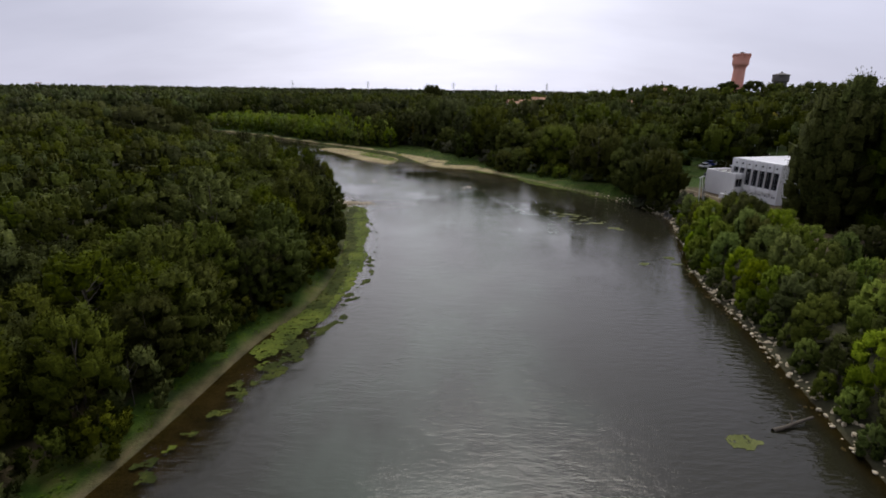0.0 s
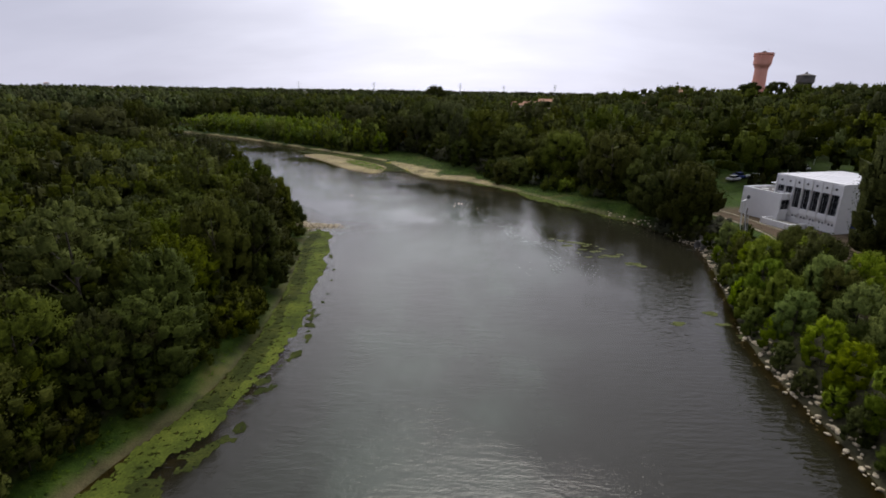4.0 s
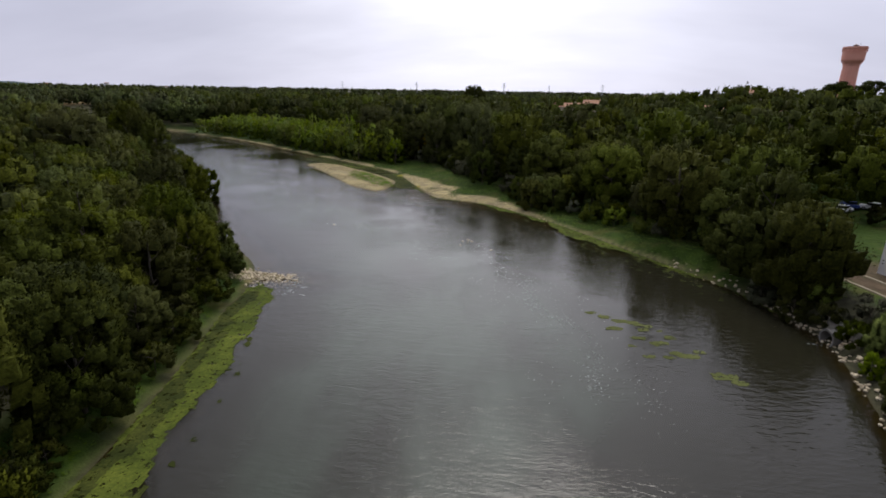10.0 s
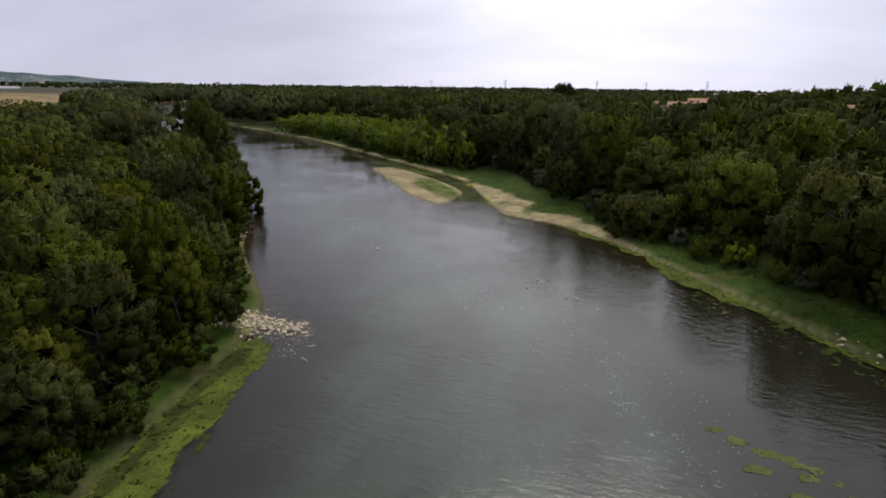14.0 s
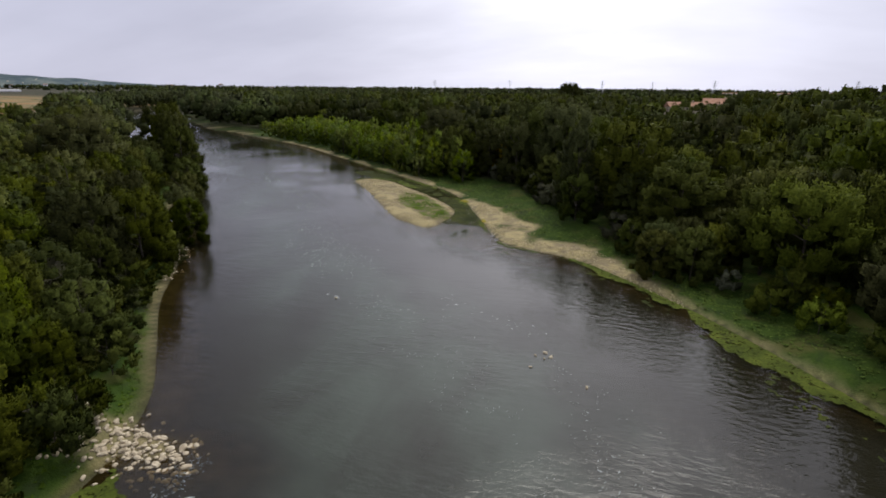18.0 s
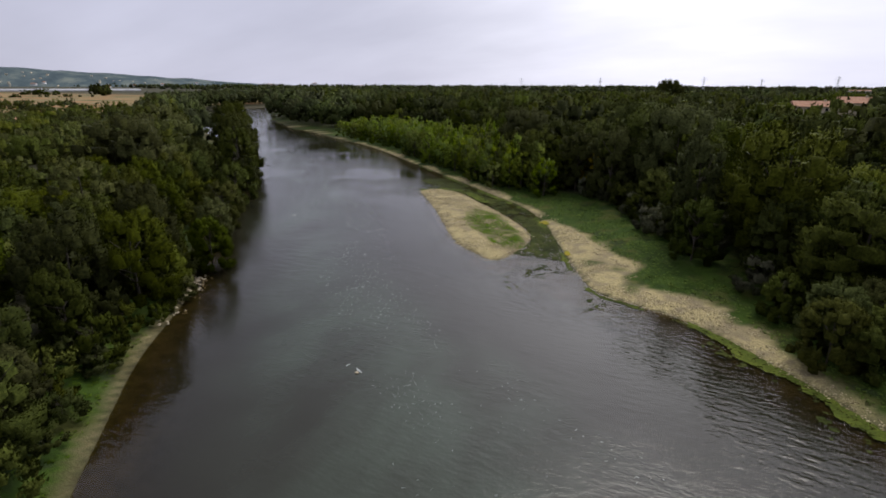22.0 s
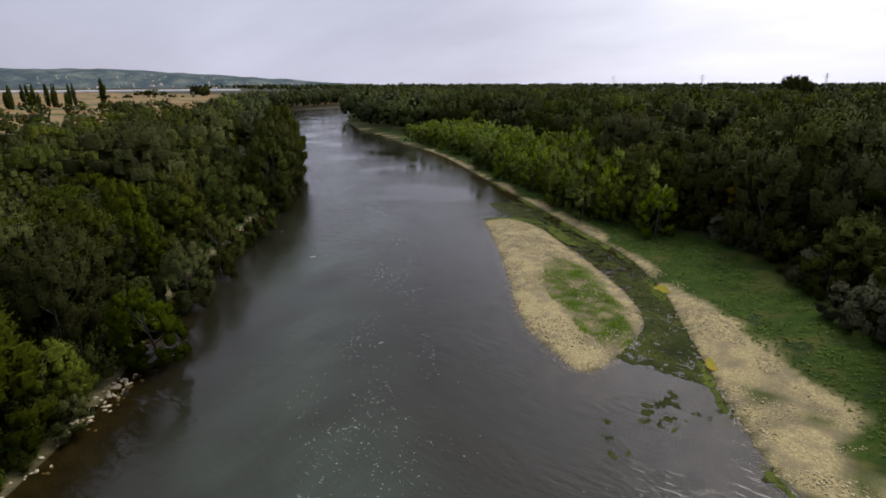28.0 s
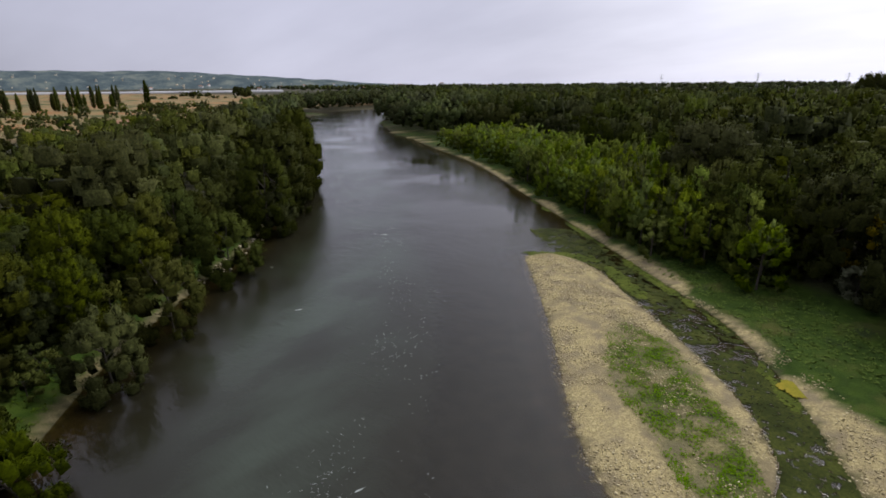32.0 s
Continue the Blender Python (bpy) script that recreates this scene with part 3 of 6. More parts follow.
def crown_form(rng, kind, H, R, clumps):
    """Centres, radii and axes of a crown's plumes."""
    u = rng.uniform(0, 1, clumps)
    a = rng.uniform(0, 2 * np.pi, clumps)
    if kind == "round":
        z = 0.22 + 0.72 * u
        prof = np.sqrt(np.clip(1 - ((z - 0.55) / 0.47) ** 2, 0.03, 1))
    elif kind == "column":
        z = 0.08 + 0.9 * u
        prof = np.clip(np.minimum(z * 5, (1.03 - z) * 2.4), 0.05, 1) ** 0.7
    elif kind == "bush":
        z = 0.06 + 0.8 * u ** 0.8
        prof = np.sqrt(np.clip(1 - (z / 0.95) ** 2, 0.04, 1))
    elif kind == "flat":
        z = 0.62 + 0.36 * u
        prof = np.clip(1.2 - np.abs(z - 0.78) * 3, 0.2, 1)
    elif kind == "edge":                           # leafy down to the ground
        z = 0.03 + 0.94 * u
        prof = np.clip(np.minimum((z + 0.3) * 2.6, np.sqrt(np.clip(1 - (np.maximum(z - 0.36, 0) / 0.66) ** 2, 0.01, 1))), 0.12, 1)
    else:                                          # "tall": widest low, a loose pointed top
        z = 0.16 + 0.82 * u
        prof = np.clip(np.minimum((z + 0.02) * 3.2, (1.04 - z) * 1.9), 0.06, 1) ** 0.75
    r = R * prof * np.sqrt(rng.uniform(0.4, 1.0, clumps)) * rng.uniform(0.8, 1.08, clumps)
    c = np.stack([r * np.cos(a), r * np.sin(a), z * H], 1)
    rad = (0.16 + 0.1 * rng.uniform(0, 1, clumps)) * R * (0.55 + 0.5 * prof)
    axes = np.stack([0.55 * np.cos(a) * prof * (1.1 - z), 0.55 * np.sin(a) * prof * (1.1 - z), np.full(clumps, 0.8)], 1) + rng.normal(size=(clumps, 3)) * 0.16
    return c, rad, axes / np.linalg.norm(axes, axis=1)[:, None]


def tube(co, q, pts, r0, r1, n=6):
    """Adds a tapering tube along pts."""
    pts = np.asarray(pts, float)
    base = sum(len(c) for c in co)
    ring = np.linspace(0, 2 * np.pi, n, endpoint=False)
    for i, p in enumerate(pts):
        d = pts[min(i + 1, len(pts) - 1)] - pts[max(i - 1, 0)]
        d = d / (np.linalg.norm(d) + 1e-9)
        e = np.cross(d, (0.31, 0.95, 0.05))
        e /= np.linalg.norm(e)
        g = np.cross(d, e)
        r = r0 + (r1 - r0) * i / (len(pts) - 1)
        co.append(p + r * (np.cos(ring)[:, None] * e + np.sin(ring)[:, None] * g))
        if i:
            for k in range(n):
                k2 = (k + 1) % n
                q.append((base + (i - 1) * n + k, base + (i - 1) * n + k2, base + i * n + k2, base + i * n + k))


def trunk_mesh(rng, H, R, limbs, thick):
    co, q = [], []
    lean = rng.normal(size=2) * 0.03 * H
    tip = np.array([lean[0], lean[1], H * 0.82])
    stem = [np.array([0, 0, -0.5]), np.array([lean[0] * 0.1, lean[1] * 0.1, H * 0.18]), np.array([lean[0] * 0.6, lean[1] * 0.2, H * 0.5]), tip]
    tube(co, q, stem, thick, thick * 0.18, 7)
    for i in range(limbs):
        z = H * rng.uniform(0.16, 0.62)
        a = rng.uniform(0, 6.28)
        s = np.array([np.interp(z, [p[2] for p in stem], [p[j] for p in stem]) for j in (0, 1)] + [z])
        e = s + np.array([math.cos(a), math.sin(a), rng.uniform(0.6, 1.3)]) * R * rng.uniform(0.45, 0.8)
        tube(co, q, [s, (s + e) / 2 + (0, 0, -0.06 * R), e], thick * 0.4, thick * 0.08, 5)
    return smooth(quads("trunk", np.vstack(co), np.array(q)))


def tree(name, label, kind, H, R, mat, seed, clumps=46, count=2400, size=0.5, limbs=6, thick=None, flat=0.9, group="", category="tree", puff=1.0):
    """A tree with its trunk and crown, standing at the origin."""
    rng = np.random.default_rng(seed)
    root = tagged(new(name), label, category, group)
    tm = trunk_mesh(rng, H, R, limbs, thick or 0.018 * H)
    tm.materials.append(BARK)
    t = new("trunk", tm)
    c, rad, axes = crown_form(rng, kind, H, R, int(clumps * 1.1))
    k = new("crown", leafy("crown", *leaves(rng, c, rad * puff * 1.08, int(count * 1.9), size * 0.74, flat * (1.4 if flat > 0.8 else 1.0), 1, 0.8, whole=0.8, axes=axes), mat))
    t.parent = k.parent = root
    return root


def stand(x, y, turn=0.0, s=1.0, sz=None, dz=0.0):
    z = float(land(np.array([x]), np.array([y]))[0]) + dz
    return Matrix.Translation((x, y, z)) @ Matrix.Rotation(turn, 4, "Z") @ Matrix.Diagonal((s, s, sz or s, 1.0))


class Grove:
    """Trees of some moulds set out at places; each mould is itself used once."""

    def __init__(self, *moulds):
        self.moulds, self.used = list(moulds), set()

    def put(self, i, m):
        ob = self.moulds[i % len(self.moulds)]
        if ob.name in self.used:
            return copy_thing(ob, m)
        self.used.add(ob.name)
        ob.matrix_basis = m
        return ob


def scatter(rng, x0, x1, y0, y1, gap, ok):
    """Places on a jittered grid for which ok(x, y) holds."""
    X, Y = np.meshgrid(np.arange(x0, x1, gap), np.arange(y0, y1, gap))
    X = X + rng.uniform(-0.38, 0.38, X.shape) * gap
    Y = Y + rng.uniform(-0.38, 0.38, Y.shape) * gap
    X, Y = X.ravel(), Y.ravel()
    k = ok(X, Y)
    return X[k], Y[k]


def woods(name, label, xs, ys, heights, mat, seed, per=110, size=1.5, kind="tall", spread=0.3, clumps=22):
    """Far woodland, one mesh: many crowns of few large sprays."""
    rng = np.random.default_rng(seed)
    forms = []
    for i in range(6):
        c, rad, axes = crown_form(rng, kind if i % 2 else "round", 1.0, spread * (0.85 + 0.07 * i), clumps)
        forms.append(leaves(rng, c, rad * 1.3, int(per * 1.8), size * 0.75 / 17.5, 1.2, 1, 0.84, whole=0.85, axes=axes))
    zs = land(np.array(xs), np.array(ys))
    parts, faces, normals, tints, sprays, base = [], [], [], [], [], 0
    for i, (x, y, z, h) in enumerate(zip(xs, ys, zs, heights)):
        a = rng.uniform(0, 6.28)
        f, fq, fn, fs = forms[i % 6]
        w = h * rng.uniform(0.85, 1.25)
        ca, sa = math.cos(a), math.sin(a)
        parts.append(np.stack([(f[:, 0] * ca - f[:, 1] * sa) * w + x, (f[:, 0] * sa + f[:, 1] * ca) * w + y, f[:, 2] * h + z], 1))
        normals.append(np.stack([fn[:, 0] * ca - fn[:, 1] * sa, fn[:, 0] * sa + fn[:, 1] * ca, fn[:, 2]], 1))
        faces.append(fq + base)
        base += len(f)
        tints.append(np.full(len(f), rng.uniform()))
        sprays.append(fs)
    me = leafy(name, np.vstack(parts), np.vstack(faces), np.vstack(normals), np.concatenate(sprays), mat)
    give(me, "tint", np.concatenate(tints))
    return tagged(new(name, me), label, "woodland", kind="stuff")


def left_zone(lo, hi):
    def ok(x, y):
        dl, dr, isl, wet = plan(x, y)
        return ~wet & (dl < dr) & (dl > lo) & (dl < hi)
    return ok


def right_zone(lo, hi, y0=-1e9, y1=1e9):
    def ok(x, y):
        dl, dr, isl, wet = plan(x, y)
        return ~wet & (dr < dl) & (dr > lo) & (dr < hi) & (y > y0) & (y < y1)
    return ok


def edge_left(y):
    """How far behind the water's edge the west wood begins."""
    return np.interp(y, [0, 60, 75, 95, 112, 133, 141, 168, 182, 230], [2.8, 2.4, 2.0, 1.5, 3.2, 2.0, 0.2, 3.8, 3.6, 1.2])


def place(grove, rng, x, y, kinds, s=(0.85, 1.1), sz=(0.8, 1.1)):
    for a, b in zip(x, y):
        k = rng.uniform(*s)
        grove.put(int(rng.integers(0, kinds)), stand(a, b, rng.uniform(0, 6.28), k, k * rng.uniform(*sz)))


def build_left_wood():
    rng = np.random.default_rng(3)
    edge = Grove(*[tree("cottonwood_tree", "dense olive-green cottonwood at the edge of the west wood", k, h, r, mt, s, 92, 4400, 0.27, flat=1.1, group="trees of the west wood")
                   for k, h, r, mt, s in (("edge", 12, 3.9, LEAF_COTTON, 1), ("edge", 10.5, 4.0, LEAF_COTTON, 2), ("edge", 13.5, 3.9, LEAF_COTTON, 3), ("edge", 11, 4.2, LEAF_WILLOW, 4))])
    mid = Grove(*[tree("cottonwood_tree", "tall olive-green cottonwood inside the west wood", k, h, r, mt, s, 64, 2200, 0.36, flat=1.1, group="trees of the west wood")
                  for k, h, r, mt, s in (("round", 15, 4.7, LEAF_COTTON, 5), ("round", 13.5, 4.9, LEAF_COTTON, 6), ("edge", 16, 4.5, LEAF_WILLOW, 7))])

    def band(lo, hi):
        def ok(x, y):
            dl, dr, isl, wet = plan(x, y)
            e = edge_left(y)
            return ~wet & (dl < dr) & (dl > e + lo) & (dl < e + hi)
        return ok
    x, y = scatter(rng, -125, 0, 6, 205, 5.2, band(1.0, 8.0))
    place(edge, rng, x, y, 4, (0.75, 1.1), (0.8, 1.08))
    more = np.random.default_rng(31)
    x, y = scatter(more, -60, -12, 4, 72, 4.6, band(2.0, 9.0))
    place(edge, more, x, y, 4, (0.7, 0.95), (0.75, 1.0))
    x, y = scatter(rng, -140, 0, 4, 175, 5.8, band(8.0, 24))
    place(mid, rng, x, y, 3, (0.8, 1.05), (0.75, 1.0))
    bushes = Grove(*[tree("riverside_bush", "low green bush at the foot of the west wood", "bush", 3.2, 2.0, mt, s, 24, 1200, 0.24, 4, group="bushes on the west bank", category="bush", thick=0.05)
                     for mt, s in ((LEAF_COTTON, 8), (LEAF_WILLOW, 9), (LEAF_COTTON, 10))])
    x, y = scatter(rng, -125, 0, 8, 205, 2.4, band(-0.3, 2.6))
    place(bushes, rng, x, y, 3, (0.55, 1.25), (0.8, 1.3))
    x, y = scatter(rng, -190, 0, 0, 175, 7.0, lambda x, y: band(24, 105)(x, y) & (y < 160))
    woods("west_woodland", "deep olive-green cottonwood canopy west of the river", x, y, rng.uniform(8.5, 12.5, len(x)), LEAF_COTTON, 21, 300, 0.7, "edge", spread=0.37)
    # the far promontory, mixed and grown tall, with grey willows below
    x, y = scatter(rng, -330, -60, 165, 330, 7.4, lambda x, y: left_zone(12.5, 78)(x, y) & ((y > 175) | (x < -110)) & ((x > -265) | (plan(x, y)[0] < 30)))
    h = np.where(plan(x, y)[0] < 26, rng.uniform(11, 17, len(x)), rng.uniform(7.5, 13, len(x)))
    woods("promontory_woodland", "mixed willows and tall poplars on the west bank upstream", x, y, h, LEAF_WILLOW, 22, 420, 0.6, "edge", spread=0.4)
    x, y = scatter(rng, -700, -120, 250, 760, 9.0, lambda x, y: left_zone(4, 90)(x, y) & ((plan(x, y)[0] < 26) | (y > 500)))
    woods("river_edge_woodland", "tall trees along the far west bank", x, y, rng.uniform(13, 18, len(x)), LEAF_HAZED, 23, 70, 1.4, spread=0.36)
    tall = Grove(*[tree("bank_poplar", "big dark poplar leaning over the river bank", "edge", 17, 5.4, LEAF_COTTON, s, 100, 4600, 0.34, flat=0.95, group="poplars on the promontory") for s in (11, 12)])
    for i, (a, b, k) in enumerate(((-94, 201, 0.85), (-103, 210, 1.0), (-112, 219, 1.12), (-121, 227, 1.1), (-131, 235, 1.0), (-142, 243, 1.0))):
        a, b = a + 0.2, b - 0.1
        tall.put(i, stand(a, b, i * 2.1, k, 1.04 * k))
    lean = Matrix.Rotation(radians(28), 4, Vector((0.66, 0.75, 0)))
    tall.put(0, stand(-53.5, 156.5, 0, 1) @ lean @ Matrix.Diagonal((0.62, 0.62, 0.62, 1)))
    grey = Grove(*[tree("low_willow", "dark olive-green willow low on the west bank", "edge", 8.5, 3.6, LEAF_WILLOW, s, 64, 3600, 0.24, group="low willows") for s in (13, 14)])
    for i, (a, b, k) in enumerate(((-66, 171, 1.0), (-76, 183, 1.1), (-90, 200, 0.9), (-60, 163, 0.8), (-84, 176, 1.2))):
        a, b = a - 2.5, b + 2
        grey.put(i, stand(a, b, i * 1.7, k))
    # bare snag among the willows
    rng2 = np.random.default_rng(9)
    co, q = [], []
    tube(co, q, [(0, 0, -0.5), (0.2, 0, 4), (0.3, 0.1, 9)], 0.28, 0.16, 7)
    for k in range(6):
        a = k * 1.05
        z = 6.2 + 0.5 * k
        e = np.array([math.cos(a) * (1.2 + 0.1 * k), math.sin(a) * 1.2, z + 4.2])
        tube(co, q, [(0.25, 0, z), e * (0.5, 0.5, 0.5) + np.array([0, 0, z * 0.5]), e], 0.12, 0.03, 5)
    me = smooth(quads("dead_tree", np.vstack(co), np.array(q)))
    me.materials.append(PALE_BARK)
    ob = tagged(new("dead_tree", me), "bare pale dead tree standing among the willows", "tree")
    ob.matrix_basis = stand(-111, 188)


def build_right_wood():
    rng = np.random.default_rng(5)
    mid = Grove(*[tree("riverside_tree", "tall broad-leaved tree in the dark east wood", k, h, r, mt, s, 84, 3400, 0.36, flat=1.0, group="trees of the east wood")
                  for k, h, r, mt, s in (("edge", 17, 5.2, LEAF_COTTON, 31), ("edge", 14.5, 5.6, LEAF_DARK, 32), ("edge", 16, 4.6, LEAF_WILLOW, 33), ("round", 14, 5.2, LEAF_WILLOW, 34))])

    def start(y):
        return np.interp(y, [118, 128, 150, 165, 180, 195, 206, 222], [7, 6.5, 9, 11.5, 14, 17, 15, 12])

    def belt(lo, hi):
        def ok(x, y):
            dl, dr, isl, wet = plan(x, y)
            s = start(y)
            return ~wet & (dr < dl) & (dr > s + lo) & (dr < s + hi) & (x + y > 158) & ~((x > 50) & (y < 134))
        return ok
    x, y = scatter(rng, -45, 90, 116, 250, 7.8, belt(0, 20))
    place(mid, rng, x, y, 4, (0.75, 1.3), (0.78, 1.12))
    for k, (mat, lab) in enumerate(((LEAF_DARK, "dark mixed woodland east of the river"), (LEAF_COTTON, "olive-green mixed woodland east of the river"))):
        x, y = scatter(rng, -60, 130, 120, 300, 12.0, lambda x, y: belt(20, 75)(x, y) & ~((x > 58) & (y < 150)))
        woods("east_woodland", lab, x, y, rng.uniform(9, 19, len(x)), mat, 41 + k, 460, 0.66, "edge", spread=0.38)
        x, y = scatter(rng, -250, 440, 150, 560, 14.8, lambda x, y: belt(75, 330)(x, y) & ~((x > 60) & (y < 175)))
        woods("slope_woodland", lab, x, y, np.where((np.abs(x - 66 - 0.16 * (y - 430)) < 24) & (y > 310) & (y < 440), rng.uniform(3, 6, len(x)), np.where((x > 140) & (y > 200), rng.uniform(7, 12, len(x)), rng.uniform(9, 16, len(x)))), mat, 43 + k, 90, 1.3, "round", spread=0.5)
    # behind the thicket
    x, y = scatter(rng, -330, -20, 215, 560, 9.6, right_zone(30, 75))
    woods("north_woodland", "tall dark wood behind the willow thicket", x, y, rng.uniform(11, 20, len(x)), LEAF_DARK, 46, 280, 0.85, spread=0.42)
    x, y = scatter(rng, -700, -165, 330, 700, 10.0, right_zone(3, 60))
    woods("far_bank_woodland", "dark wood along the far east bank", x, y, rng.uniform(12, 20, len(x)), LEAF_HAZED, 47, 70, 1.4, spread=0.42)
    # young willows on the long gravel bar
    thick = Grove(*[tree("young_willow", "slender bright green young willow in the thicket on the gravel bar", "edge", 8.6, 2.5, LEAF_BRIGHT, s, 34, 1000, 0.3, 3, flat=1.2, group="young willows") for s in (51, 52, 53)])

    def bar(x, y):
        dl, dr, isl, wet = plan(x, y)
        return ~wet & (dr < dl) & (dr > 3.2 + 5.5 * ss(-38, -24, x)) & (dr < 30) & (y > 219) & (x < -22) & (y < 322)
    x, y = scatter(rng, -90, -14, 215, 275, 3.2, bar)
    place(thick, rng, x, y, 3, (0.85, 1.2), (0.75, 1.15))
    x, y = scatter(rng, -170, -60, 240, 325, 3.2, lambda x, y: bar(x, y) & ((x < -90) | (y > 275)))
    woods("willow_thicket", "bright green young willows on the upstream end of the gravel bar", x, y, rng.uniform(7, 10, len(x)), LEAF_BRIGHT, 54, 150, 0.6, "edge", spread=0.26)
    # scattered far woods to the skyline
    for ring, (d0, d1, gap, h) in enumerate(((380, 900, 24, 12.5), (900, 1900, 60, 13), (1900, 4300, 130, 14))):
        def ok(x, y):
            d = np.hypot(x, y - 100)
            dl, dr, isl, wet = plan(x, y)
            shore = np.minimum(np.abs(dl), np.abs(dr))
            return (d > d0) & (d < d1) & (y > 150) & ~wet & (shore > 45) & ((x > -250 - 0.05 * y) | (y > 850 + 0.35 * -x) | ((x > -430) & (y > 480)))
        x, y = scatter(rng, -d1, d1, 100, d1, gap, ok)
        woods("distant_woodland", "dark woods stretching to the skyline", x, y, rng.uniform(0.6, 1.15, len(x)) * h, LEAF_HAZED, 60 + ring, 14, 3.0 + 2.6 * ring, "round", 0.75 + 0.8 * ring, 5)


def build_right_bank_plants():
    rng = np.random.default_rng(8)
    willow = Grove(*[tree("bank_willow", "bushy yellow-green willow over the riprap bank", "edge", 9.8, 3.6, mt, s, 76, 3800, 0.25, 5, puff=1.2, flat=1.0, group="willows on the riprap bank")
                     for mt, s in ((LEAF_BRIGHT, 71), (LEAF_WILLOW, 72), (LEAF_BRIGHT, 73))])
    n = 0
    for off, gap, size in ((0.9, 3.6, 0.55), (3.0, 4.4, 0.95), (7.2, 5.0, 1.08), (11.6, 5.6, 1.05), (16.0, 7.0, 0.9)):
        for b in np.arange(13, 97, gap):
            b = b + rng.uniform(-1, 1)
            if (off > 8 and b > 62) or (off > 5 and b > 88):
                continue
            a = float(np.interp(b, RIGHT_BANK[:, 1][:110], RIGHT_BANK[:, 0][:110])) + off + rng.uniform(-0.6, 0.6)
            k = size * rng.uniform(0.85, 1.15) * (1.0 + 0.25 * math.exp(-((b - 74) / 9) ** 2)) * (0.8 if b > 86 else 1.0)
            willow.put(int(rng.integers(0, 3)), stand(a, b, rng.uniform(0, 6.28), k))
            n += 1
    for a, b, k in ((44, 70, 1.2), (46.5, 76, 1.3), (48.5, 71, 1.2), (49.5, 80, 1.15), (51, 86, 1.0), (46, 63, 1.15), (50, 66, 1.0), (53, 76, 1.0), (52.5, 82, 0.95)):
        willow.put(2 if b > 62 else 1, stand(a, b, rng.uniform(0, 6.28), k))
    dark = Grove(*[tree("dark_poplar", "tall dark green poplar beside the white hall", "edge", 23.5, 4.0, LEAF_DARK, s, 100, 5600, 0.32, 6, puff=1.75, flat=1.3, group="poplars beside the hall") for s in (75, 76)])
    for i, (a, b, k) in enumerate(((65.5, 89, 0.95), (68, 86.5, 1.05), (71, 84.5, 1.05), (66.5, 83, 0.85), (75, 82, 1.1), (79, 81, 1.1), (71, 79, 1.0), (84, 80, 1.1), (89, 80, 1.1), (96, 170, 0.68), (100, 172, 0.72), (104, 171, 0.68), (124, 178, 0.72), (130, 176, 0.76), (136, 174, 0.72))):
        dark.put(i, stand(a, b, i * 2.4, k))
    round_tree = Grove(*[tree("round_tree", "dense rounded dark green tree", "edge", 11, 5.2, mt, s, 90, 4800, 0.28, 6, flat=1.0, puff=1.3, group="rounded trees by the water") for mt, s in ((LEAF_COTTON, 77), (LEAF_WILLOW, 78))])
    for i, (a, b, k) in enumerate(((48.8, 112.5, 0.95), (46, 124, 0.7), (58, 66.5, 0.6), (61, 63, 0.6), (66, 60, 0.75), (53, 133, 0.9), (46.5, 118, 0.8))):
        round_tree.put(i, stand(a, b, i * 2.0, k, k * (0.8 if k < 0.75 else 1.0)))
    green = Grove(*[tree("meadow_willow", "rounded mid-green willow standing in the meadow grass", "edge", 8.0, 3.6, LEAF_WILLOW, s, 80, 4200, 0.22, 5, group="willows in the meadow") for s in (79, 80)])
    for i, (a, b, k) in enumerate(((24, 160, 0.9), (20.5, 164.5, 0.85), (27.5, 163, 0.9), (29, 169, 1.05), (17, 170, 0.7), (19.5, 160.5, 0.95), (24, 166.5, 0.9), (33.5, 153.5, 0.8), (22, 172, 0.8), (17, 189, 1.15), (12.5, 201, 1.1), (20.5, 179, 1.05), (6, 209, 1.1))):
        green.put(i, stand(a, b, i * 2.0, k))
    shrub = Grove(*[tree("shrub", lab, "bush", 4.2, 2.4, mt, s, 30, 1900, 0.24, 4, group="shrubs along the east bank", category="bush", thick=0.06)
                    for mt, lab, s in ((LEAF_GREY, "grey-leaved shrub on the grassy bank", 81), (LEAF_BRIGHT, "bright green shrub on the grassy bank", 82), (LEAF_COTTON, "dark green shrub on the grassy bank", 83))])
